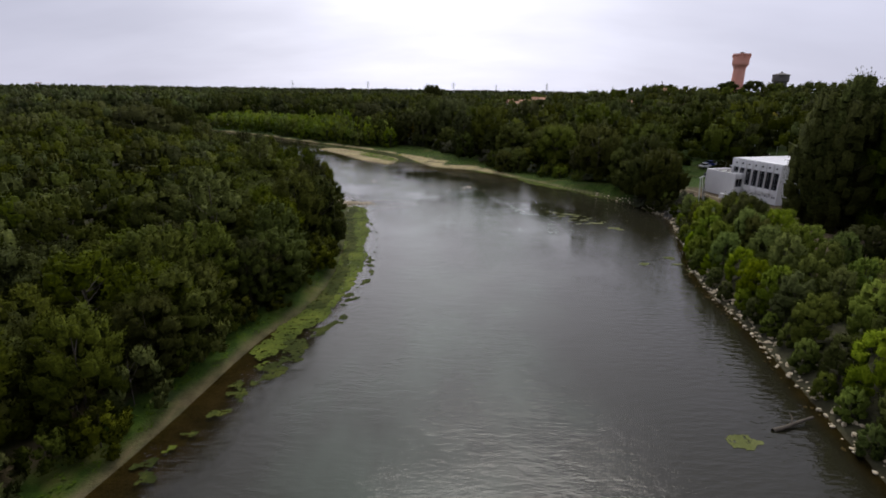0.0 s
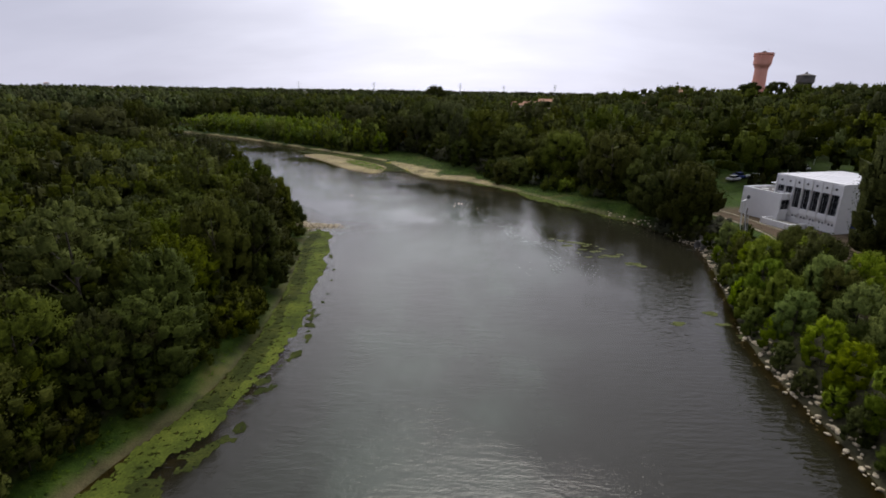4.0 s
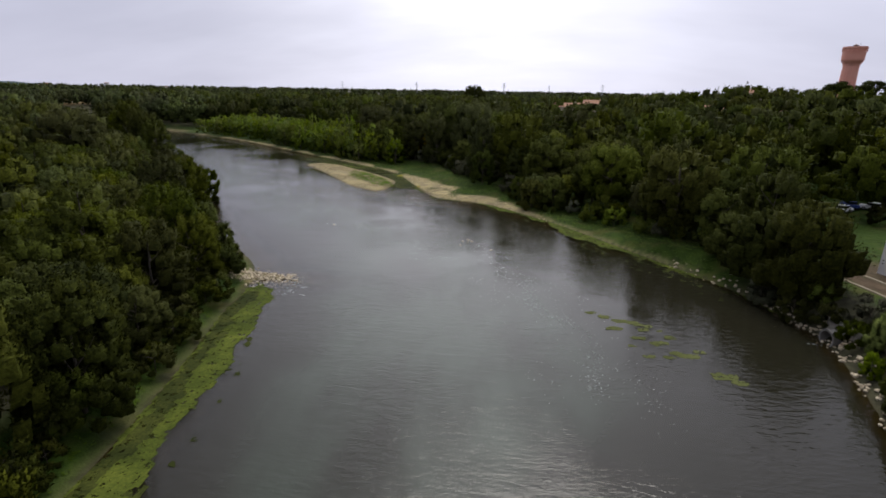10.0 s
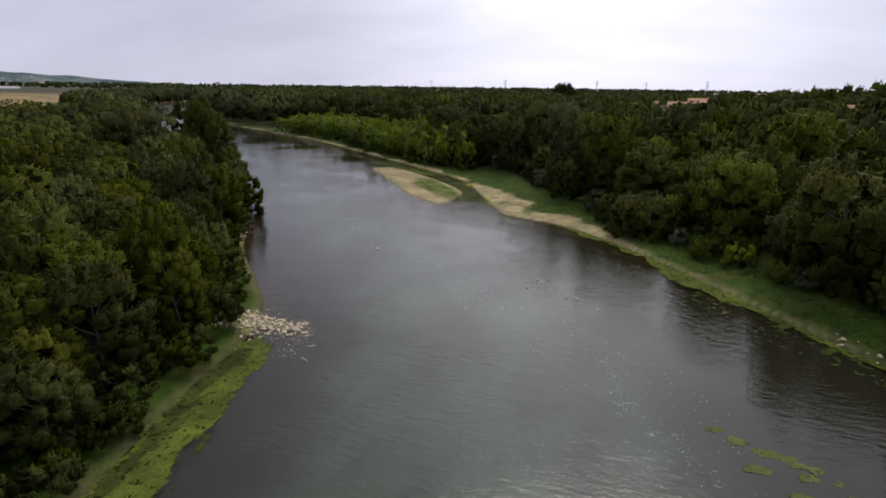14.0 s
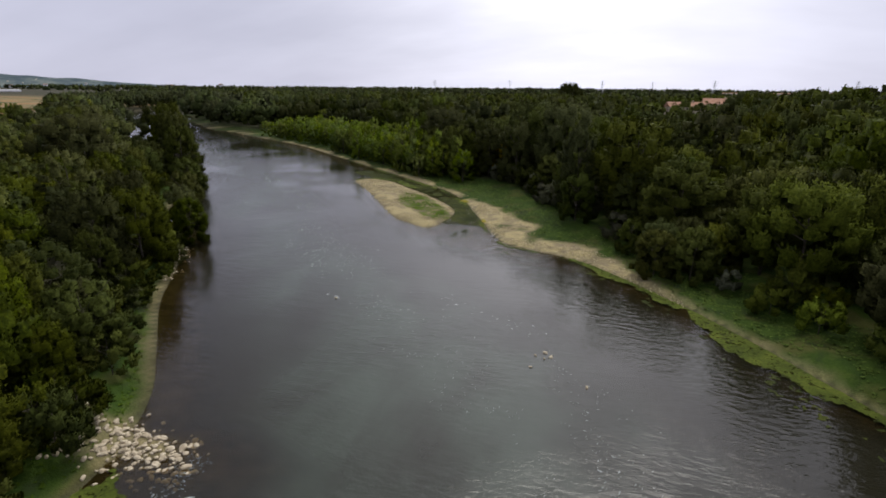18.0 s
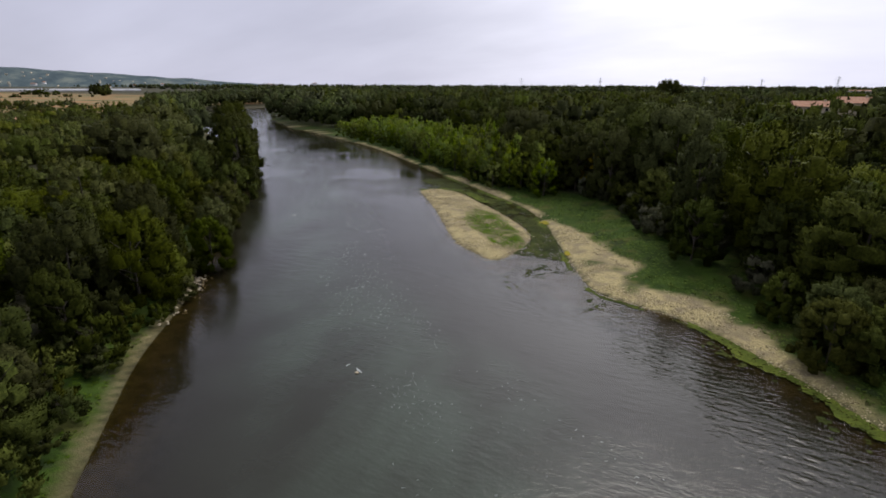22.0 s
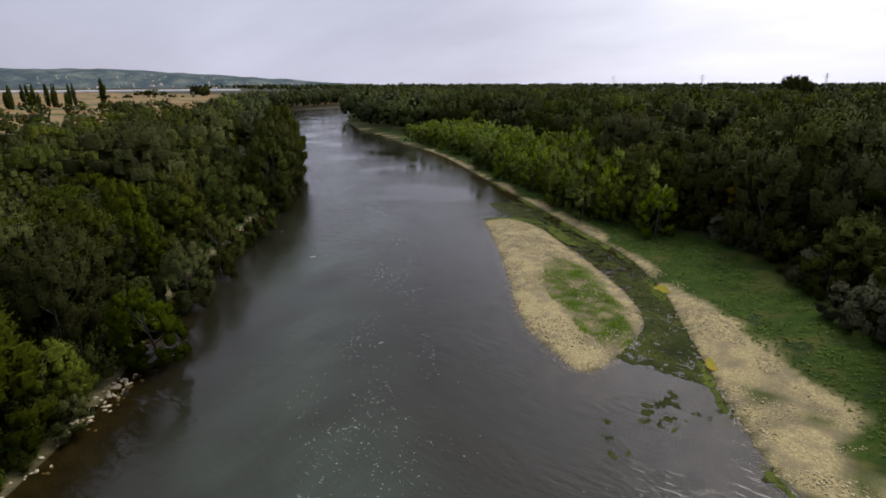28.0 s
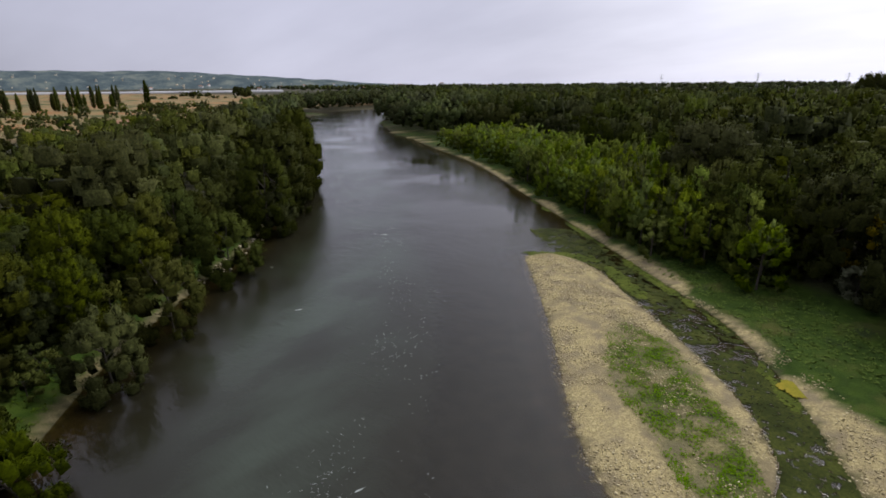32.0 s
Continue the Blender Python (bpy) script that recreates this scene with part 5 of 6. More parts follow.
def build_houses():
    house("long cream house with a terracotta roof above the trees", 20, 9, 5.5, 2.6, STUCCO, Matrix.Translation((62, 426, 9.5)) @ Matrix.Rotation(0.2, 4, "Z"), 5)
    house("cream house with a terracotta roof above the trees", 16, 11, 6.5, 3.0, STUCCO, Matrix.Translation((83, 444, 10)) @ Matrix.Rotation(-0.1, 4, "Z"), 4)
    house("pale house with a terracotta roof among trees", 12, 8, 4, 2.2, STUCCO, Matrix.Translation((112, 356, 14)) @ Matrix.Rotation(0.4, 4, "Z"))
    house("yellow-walled house with a red roof among trees", 10, 8, 6, 2.4, STUCCO, at(106, 290, 0.3, 1.0))
    house("small white house half hidden by trees", 9, 7, 5, 2.0, WHITE_WALL, at(54, 297, 0.6, 1.0), 2)
    house("red-roofed house half hidden by trees", 9, 7, 5, 2.2, STUCCO, at(125, 262, 0.5, 1.0), 2)
    house("house with a terracotta roof on the hill", 12, 9, 5, 2.5, STUCCO, Matrix.Translation((157, 372, 21)) @ Matrix.Rotation(0.2, 4, "Z"))
    house("house with a terracotta roof on the hill", 13, 9, 5, 2.5, STUCCO, Matrix.Translation((232, 262, 23)) @ Matrix.Rotation(0.8, 4, "Z"))
    house("long farm building with a red roof in the fields", 34, 10, 4.0, 2.4, STUCCO, Matrix.Translation((-300, 262, 2.0)) @ Matrix.Rotation(radians(65), 4, "Z"), 6)
    for k in range(4):
        house("distant white warehouse on the plain", 40, 14, 7, 1.5, WHITE_WALL, Matrix.Translation((330 + 70 * k + 25 * (k % 2), 1500 + 40 * k, 8)) @ Matrix.Rotation(0.1 * k, 4, "Z"), 5)
    for k in range(14):
        a = k * 1.7
        house("distant white house below the far hill", 14 + 5 * (k % 3), 9, 6, 2.5, WHITE_WALL, Matrix.Translation((-2650 + 75 * k + 40 * math.sin(a), 1150 + 110 * k + 60 * math.cos(2 * a), 2 + 6 * (k % 4))) @ Matrix.Rotation(a, 4, "Z"), 2)


def build_pylons():
    def pylon():
        p = tagged(new("pylon"), "grey steel lattice electricity pylon on the skyline", "pylon", "pylons on the plain")
        bm = bmesh.new()
        for sx in (-1, 1):
            for sy in (-1, 1):
                rod((sx * 4, sy * 4, 0), (sx * 0.8, sy * 0.8, 46), 0.28, 0.18, 4, bm)
        for k in range(8):
            z0, z1 = 46 * k / 8, 46 * (k + 1) / 8
            a, b = 4 - 3.2 * k / 8, 4 - 3.2 * (k + 1) / 8
            for s in (-1, 1):
                rod((-a, s * a, z0), (b, s * b, z1), 0.14, None, 4, bm)
                rod((a, s * a, z0), (-b, s * b, z1), 0.14, None, 4, bm)
        part("mast", bm, STEEL, p)
        for z, w in ((32, 8), (38, 10), (44, 7)):
            arm = bmesh.new()
            rod((-w, 0, z), (w, 0, z), 0.18, None, 4, arm)
            rod((-w, 0, z), (0, 0, z + 2.5), 0.12, None, 4, arm)
            rod((w, 0, z), (0, 0, z + 2.5), 0.12, None, 4, arm)
            part("cross_arm", arm, STEEL, p)
        return p
    g = Grove(pylon())
    for i, (x, y) in enumerate(((380, 1950), (730, 1860), (1070, 1760), (40, 2040), (-300, 2130), (1400, 1660), (-620, 2200), (250, 2500), (-80, 2600))):
        g.put(0, Matrix.Translation((x, y, 3)) @ Matrix.Rotation(0.3, 4, "Z"))


build_towers(), build_houses(), build_pylons()


def build_distance():
    # the long wooded ridge beyond the fields
    path = smooth_line([(-4350, -900), (-4200, 100), (-3950, 1000), (-3680, 1800), (-3350, 2400), (-2980, 2880), (-2650, 3250)], 18)
    tops = np.interp(np.linspace(0, 1, len(path)), [0, 0.2, 0.36, 0.5, 0.66, 0.84, 1.0], [125, 120, 114, 115, 78, 34, 5])
    co, q = [], []
    rows = (-420, -320, -220, -120, 0, 150)
    prof = (0.0, 0.3, 0.62, 0.85, 1.0, 0.9)
    for i, (p, t) in enumerate(zip(path, tops)):
        d = path[min(i + 1, len(path) - 1)] - path[max(i - 1, 0)]
        n = np.array([-d[1], d[0]]) / np.linalg.norm(d)
        for r, k in zip(rows, prof):
            c = p + n * r
            co.append((c[0], c[1], t * k + 5 * rough(c[0], c[1], 60.0) * k))
        if i:
            for k in range(len(rows) - 1):
                b = i * len(rows) + k
                q.append((b - len(rows), b, b + 1, b - len(rows) + 1))
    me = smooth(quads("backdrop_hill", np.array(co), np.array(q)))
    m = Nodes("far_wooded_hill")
    # blue-grey of the distance haze is painted into the ridge's colour
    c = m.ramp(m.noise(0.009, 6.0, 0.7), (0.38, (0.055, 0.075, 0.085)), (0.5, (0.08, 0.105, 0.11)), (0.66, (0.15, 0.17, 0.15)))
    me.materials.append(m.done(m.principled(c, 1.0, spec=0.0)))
    tagged(new("backdrop", me), "long wooded ridge beyond the fields, distance haze painted into its colour", "hill", kind="structure")
    # pale houses of a village strewn along the foot and face of the ridge
    rng = np.random.default_rng(70)
    c8, q6 = CORES[1]
    pts = []
    for i in range(70):
        k = int(rng.choice((26, 40, 52, 60, 70))) + int(rng.integers(-9, 10))
        p = path[k]
        d = path[k + 1] - path[k - 1]
        n = np.array([-d[1], d[0]]) / np.linalg.norm(d)
        f = rng.uniform(0.0, 0.75)
        r = np.interp(f, prof[:5], rows[:5])
        pts.append((p[0] + n[0] * r, p[1] + n[1] * r, tops[k] * f))
    pts = np.array(pts)
    size = np.stack([rng.uniform(3, 8, 70), rng.uniform(3, 8, 70), rng.uniform(3, 5, 70)], 1)
    co2 = pts[:, None] + c8[None] * size[:, None] * 1.4
    me = quads("far_village", co2.reshape(-1, 3), (q6[None] + 8 * np.arange(70)[:, None, None]).reshape(-1, 4))
    me.materials.append(STUCCO)
    tagged(new("far_village", me), "tiny pale houses scattered over the distant ridge", "village", kind="stuff")
    # white sheets of the greenhouses on the plain
    for k, (x, y, w, d) in enumerate(((-1700, 830, 420, 60), (-1580, 1050, 300, 60), (-1880, 620, 300, 70))):
        g = tagged(new("greenhouse"), "long low white plastic greenhouse on the plain", "greenhouse", "greenhouses on the plain")
        g.matrix_basis = Matrix.Translation((x, y, 2)) @ Matrix.Rotation(radians(62), 4, "Z")
        for j in range(5):
            bm = bmesh.new()
            for i in range(9):
                a = math.pi * i / 8
                bm.verts.new((-w / 2, d * (j - 2) / 5 + math.cos(a) * d / 10.5, 5.5 * math.sin(a))), bm.verts.new((w / 2, d * (j - 2) / 5 + math.cos(a) * d / 10.5, 5.5 * math.sin(a)))
            bm.verts.ensure_lookup_table()
            for i in range(8):
                bm.faces.new([bm.verts[n] for n in (2 * i, 2 * i + 1, 2 * i + 3, 2 * i + 2)])
            part("tunnel", bm, DUSTY_SHEET, g)
    rng = np.random.default_rng(75)
    x, y = scatter(rng, -560, -300, 200, 430, 17.0, lambda x, y: left_zone(45, 400)(x, y) & (rough(x, y, 30.0, 3) > -0.2) & (np.hypot(x + 300, y - 262) > 24))
    woods("field_scrub", "low green scrub and young trees between the river wood and the fields", x, y, rng.uniform(4, 9, len(x)), LEAF_WILLOW, 79, 60, 2.0, "round", 0.55)
    # hedge and clumps in the fields
    rng = np.random.default_rng(77)
    s = rng.uniform(0, 1, 26)
    woods("field_hedge", "dark hedge and clumps of trees among the stubble fields", np.concatenate([-960 + 90 * s, -1060 + 60 * s[:8], -880 + 20 * s[:3]]), np.concatenate([520 + 130 * s, 640 + 40 * s[:8], 655 + 10 * s[:3]]),
          np.concatenate([rng.uniform(3, 6, 26), rng.uniform(7, 12, 8), rng.uniform(16, 20, 3)]), LEAF_DARK, 78, 70, 4.0, "round", 0.6)


build_distance()


# ---- what stands on the east bank: road edge, gantry, outlet, log, vehicles ----
def build_bank_things():
    # the two pale kerbs of the towpath
    line = RIGHT_BANK[(RIGHT_BANK[:, 1] > 66) & (RIGHT_BANK[:, 1] < 117)]
    for off in (10.3, 14.4):
        co, q = [], []
        for i, p in enumerate(line):
            d = line[min(i + 1, len(line) - 1)] - line[max(i - 1, 0)]
            n = np.array([d[1], -d[0]]) / np.linalg.norm(d)
            c = p + n * off
            z = float(land(c[:1], c[1:])[0])
            for u, h in ((-0.22, -0.3), (-0.22, 0.08), (-0.18, 0.12), (0.18, 0.12), (0.22, 0.08), (0.22, -0.3)):
                co.append((c[0] + n[0] * u, c[1] + n[1] * u, z + h))
            if i:
                b = i * 6
                q += [(b - 6 + k, b + k, b + k + 1, b - 5 + k) for k in range(5)]
        me = quads("kerb", np.array(co), np.array(q))
        me.materials.append(SANDY)
        tagged(new("kerb", me), "pale concrete kerb along the towpath", "kerb", kind="structure")
    g = tagged(new("mooring_gantry"), "leaning white-painted mooring gantry with a ladder on the bank", "gantry")
    g.matrix_basis = stand(51.2, 98.0, radians(20), 1, 1, 0)
    part("post", rod((-0.5, 0.1, -0.4), (-1.4, 0.0, 6.2), 0.1, 0.08), WHITE_POST, g)
    part("post", rod((0.6, -0.2, -0.4), (-1.0, 0.0, 6.4), 0.1, 0.08), WHITE_POST, g)
    part("post", rod((1.0, 0.9, -0.4), (0.2, 0.3, 5.0), 0.12, 0.1), RUSTY, g)
    part("cross_beam", rod((-1.7, 0, 6.2), (-0.3, 0, 6.55), 0.1), WHITE_POST, g)
    lad = part("ladder", rod((0.1, -0.5, -1.4), (-0.5, -0.2, 4.2), 0.06), STEEL, g)
    part("rail", rod((0.5, -0.6, -1.4), (-0.1, -0.3, 4.2), 0.06), STEEL, lad)
    for k in range(11):
        s = k / 11
        part("rung", rod((0.1 - 0.6 * s, -0.5 + 0.3 * s, -1.4 + 5.6 * s), (0.5 - 0.6 * s, -0.6 + 0.3 * s, -1.4 + 5.6 * s), 0.03, None, 6), STEEL, lad)
    part("lamp_head", lathe([(0.2, 0), (0.22, 0.4), (0.1, 0.55), (0.02, 0.6)], 10), DARK_FRAME, g).matrix_basis = Matrix.Translation((-0.4, 0, 6.6))
    # storm-water outlet with its spill
    o = tagged(new("outlet_pipe"), "dark concrete storm-water outlet spilling into the river", "pipe")
    o.matrix_basis = Matrix.Translation((48.6, 102.6, 0.1)) @ Matrix.Rotation(radians(8), 4, "Z")
    bm = bmesh.new()
    n = 18
    for x in (-2.0, 2.5):
        for r in (1.0, 0.82):
            for k in range(n):
                a = 2 * math.pi * k / n
                bm.verts.new((x, r * math.cos(a), 0.5 + r * math.sin(a)))
    bm.verts.ensure_lookup_table()
    v = bm.verts
    for k in range(n):
        j = (k + 1) % n
        bm.faces.new((v[k], v[j], v[2 * n + j], v[2 * n + k]))
        bm.faces.new((v[n + j], v[n + k], v[3 * n + k], v[3 * n + j]))
        bm.faces.new((v[k], v[n + k], v[n + j], v[j]))
    part("barrel", bm, GREY_TOWER, o)
    part("headwall", box(-0.4, 0.1, -2.2, -1.02, -1.0, 1.9, 0.04), CONCRETE, o)
    part("headwall", box(-0.4, 0.1, 1.02, 2.2, -1.0, 1.9, 0.04), CONCRETE, o)
    part("headwall", box(-0.4, 0.1, -2.2, 2.2, 1.52, 2.0, 0.04), CONCRETE, o)
    # drift log by the water
    co, q = [], []
    tube(co, q, [(0, 0, 0.1), (1.6, 0.1, 0.35), (3.4, 0.5, 0.5), (5.2, 0.6, 0.9)], 0.26, 0.16, 9)
    tube(co, q, [(2.4, 0.2, 0.4), (2.9, 0.9, 0.9), (3.0, 1.5, 1.1)], 0.12, 0.04, 6)
    me = smooth(quads("drift_log", np.vstack(co), np.array(q)))
    me.materials.append(BARK)
    tagged(new("drift_log", me), "weathered brown drift log lying from the bank into the water", "log").matrix_basis = Matrix.Translation((26.0, 33.4, -0.05)) @ Matrix.Rotation(radians(8), 4, "Z") @ Matrix.Diagonal((0.72, 0.72, 0.72, 1))

    def car(label, col, m):
        c = tagged(new("parked_car"), label, "car", "parked cars")
        c.matrix_basis = m
        bm = box(-2.1, 2.1, -0.85, 0.85, 0.35, 0.95, 0.12)
        part("body", bm, col, c)
        bm = box(-1.3, 1.0, -0.75, 0.75, 0.95, 1.5, 0.18)
        part("cabin", bm, GLASS, c)
        part("roof", box(-1.1, 0.8, -0.68, 0.68, 1.48, 1.55, 0.03), col, c)
        for x in (-1.3, 1.3):
            for y in (-0.8, 0.8):
                wheel = part("wheel", rod((x, y - 0.1, 0.32), (x, y + 0.1, 0.32), 0.32, None, 14), TYRE, c)
                part("rim", rod((x, y - 0.11, 0.32), (x, y + 0.11, 0.32), 0.18, None, 10), STEEL, wheel)
        for y in (-0.6, 0.6):
            part("headlight", box(2.06, 2.13, y - 0.18, y + 0.18, 0.65, 0.8, 0.01), WHITE_PANEL, c)
    for i, (x, y, col, lab) in enumerate(((81, 157, WHITE_PANEL, "white car parked behind the hall"), (84, 160, BLUE_DOOR, "blue car parked behind the hall"), (87, 158, WHITE_PANEL, "white car parked behind the hall"), (105, 166, WHITE_PANEL, "white car parked by the poplars"))):
        car(lab, col, stand(x, y, 0.5 + i, 1, 1, 0.02))
    for i, (x, y) in enumerate(((97, 160), (112, 172))):
        p = tagged(new("street_lamp"), "pale slender street lamp behind the hall", "street lamp")
        p.matrix_basis = stand(x, y, 0, 1, 1, -0.1)
        part("pole", rod((0, 0, 0), (0, 0, 7.5), 0.12, 0.07), WHITE_POST, p)
        part("arm", rod((0, 0, 7.4), (-1.2, 0, 7.9), 0.05), WHITE_POST, p)
        part("lamp_head", box(-1.7, -1.1, -0.15, 0.15, 7.82, 7.98, 0.04), STEEL, p)


build_bank_things()


# ---- stones ----
def stone_meshes():
    out = []
    for s in range(7):
        r = random.Random(s + 40)
        bm = bmesh.new()
        bmesh.ops.create_icosphere(bm, subdivisions=2, radius=0.5)
        f = (r.uniform(0.85, 1.3), r.uniform(0.7, 1.0), r.uniform(0.5, 0.75))
        for v in bm.verts:
            n = noise.noise(v.co * 2.1 + Vector((s * 7.3, 0, 0)))
            k = 1 + 0.45 * n
            v.co = Vector((v.co.x * f[0] * k, v.co.y * f[1] * k, v.co.z * f[2] * k))
            for i in range(3):                       # knock flat faces on it
                v.co[i] = max(-0.36 * f[i] - 0.1, min(0.36 * f[i] + 0.08, v.co[i]))
        me = bpy.data.meshes.new("stone")
        bm.to_mesh(me)
        bm.free()
        me.materials.append(STONE)
        out.append(me)
    return out


def build_stones():
    rng = np.random.default_rng(33)
    ms = stone_meshes()

    def heap(name, label, x, y, size, sink=0.12):
        o = tagged(new(name), label, "stones")
        z = np.maximum(land(x, y), -0.25)
        for i in range(len(x)):
            c = new("stone", ms[i % len(ms)])
            c.parent = o
            s = size[i]
            c.matrix_basis = Matrix.Translation((x[i], y[i], z[i] + s * (0.3 - sink))) @ Euler((rng.uniform(-0.4, 0.4), rng.uniform(-0.4, 0.4), rng.uniform(0, 6.28))).to_matrix().to_4x4() @ Matrix.Diagonal((s, s, s, 1))
    # spit of stones at the end of the algae
    n = 295
    u = rng.uniform(0, 1, n) ** 0.8
    x = -26.5 + 11.5 * u + rng.normal(size=n) * 0.6
    y = 113.0 - 0.6 * u + rng.normal(size=n) * (1.5 - 0.35 * u)
    heap("stone_spit", "spit of pale loose boulders running into the river", x, y, rng.uniform(0.2, 0.52, n) * np.where(rng.uniform(size=n) < 0.15, 1.35, 1.0))
    # white boulders on the west bank upstream
    n = 260
    u = rng.uniform(0, 1, n)
    x = -42.5 - 8.0 * u + rng.normal(size=n) * 0.6 - 0.6
    y = 141.0 + 11.5 * u + rng.normal(size=n) * 0.9 + 0.3
    near = rng.uniform(size=n) < 0.15 + 0.85 * u ** 3
    heap("boulder_group", "whitish boulders heaped at the water's edge under trees", x[near], y[near], rng.uniform(0.18, 0.5, n)[near])
    n = 40
    t = rng.uniform(0, 1, n)
    line = LEFT_BANK[(LEFT_BANK[:, 1] > 180) & (LEFT_BANK[:, 1] < 206)]
    k = rng.integers(0, len(line), n)
    heap("boulder_row", "pale boulders and roots along the undercut bank", line[k, 0] + rng.normal(size=n) * 0.7, line[k, 1] + rng.normal(size=n) * 0.7, rng.uniform(0.25, 0.7, n))
    # riprap of the east bank
    def riprap(y0, y1, n, label, lo, hi):
        line = smooth_line(RIGHT_BANK[(RIGHT_BANK[:, 1] > y0 - 4) & (RIGHT_BANK[:, 1] < y1 + 4)], 8)
        k = rng.integers(1, len(line) - 1, n)
        d = line[k] - line[k - 1]
        nn = np.stack([d[:, 1], -d[:, 0]], 1) / np.linalg.norm(d, axis=1)[:, None]
        off = rng.uniform(lo, hi, n)
        p = line[k] + nn * off[:, None] + rng.normal(size=(n, 2)) * 0.35
        heap("riprap", label, p[:, 0], p[:, 1], rng.uniform(0.22, 0.6, n) * np.where(off > 0.2, 1, 0.75))
    riprap(28, 70, 290, "riprap of pale boulders along the foot of the east bank", -0.7, 1.3)
    riprap(82, 108, 180, "riprap of pale boulders below the towpath", -0.3, 1.6)
    riprap(112, 124, 40, "scattered stones at the foot of the dark trees", -0.2, 1.2)
    for i, (x, y, s) in enumerate(((7.0, 135.2, 0.6), (7.6, 134.5, 0.75), (6.1, 134.4, 0.4), (5.9, 132.1, 0.5), (7.0, 134.0, 0.4), (-19, 141.6, 0.5), (11, 130, 0.5))):
        o = new("river_boulder", ms[i % 7])
        tagged(o, "pale boulder breaking the river surface", "boulder", "boulders in the stream")
        o.matrix_basis = Matrix.Translation((x, y, 0.05)) @ Matrix.Rotation(i * 1.3, 4, "Z") @ Matrix.Diagonal((s * 0.8, s * 0.65, s * 0.7, 1))


build_stones()


# ---- algae, pads and foam on the water ----
def mat(name, label, x0, x1, y0, y1, cell, dense, material, z=0.025, category="algae"):
    """A floating mat: the cells of a jittered grid where dense(x, y) > 0."""
    r = np.random.default_rng(len(name) + int(abs(x0 * 3 + y0)))
    xs, ys = np.arange(x0, x1, cell), np.arange(y0, y1, cell)
    X, Y = np.meshgrid(xs, ys)
    Xj, Yj = X + r.uniform(-0.3, 0.3, X.shape) * cell, Y + r.uniform(-0.3, 0.3, X.shape) * cell
    D = dense(X[:-1, :-1] + cell / 2, Y[:-1, :-1] + cell / 2) > 0
    i = np.arange(X.size).reshape(X.shape)
    q = np.stack([i[:-1, :-1], i[:-1, 1:], i[1:, 1:], i[1:, :-1]], -1)[D]
    used, q = np.unique(q.reshape(-1, 4), return_inverse=True)
    co = np.stack([Xj, Yj, z + 0.012 * rough(X, Y, 0.6)], -1).reshape(-1, 3)[used]
    me = smooth(quads(name, co, q.reshape(-1, 4)))
    me.materials.append(material)
    return tagged(new(name, me), label, category, kind="stuff")


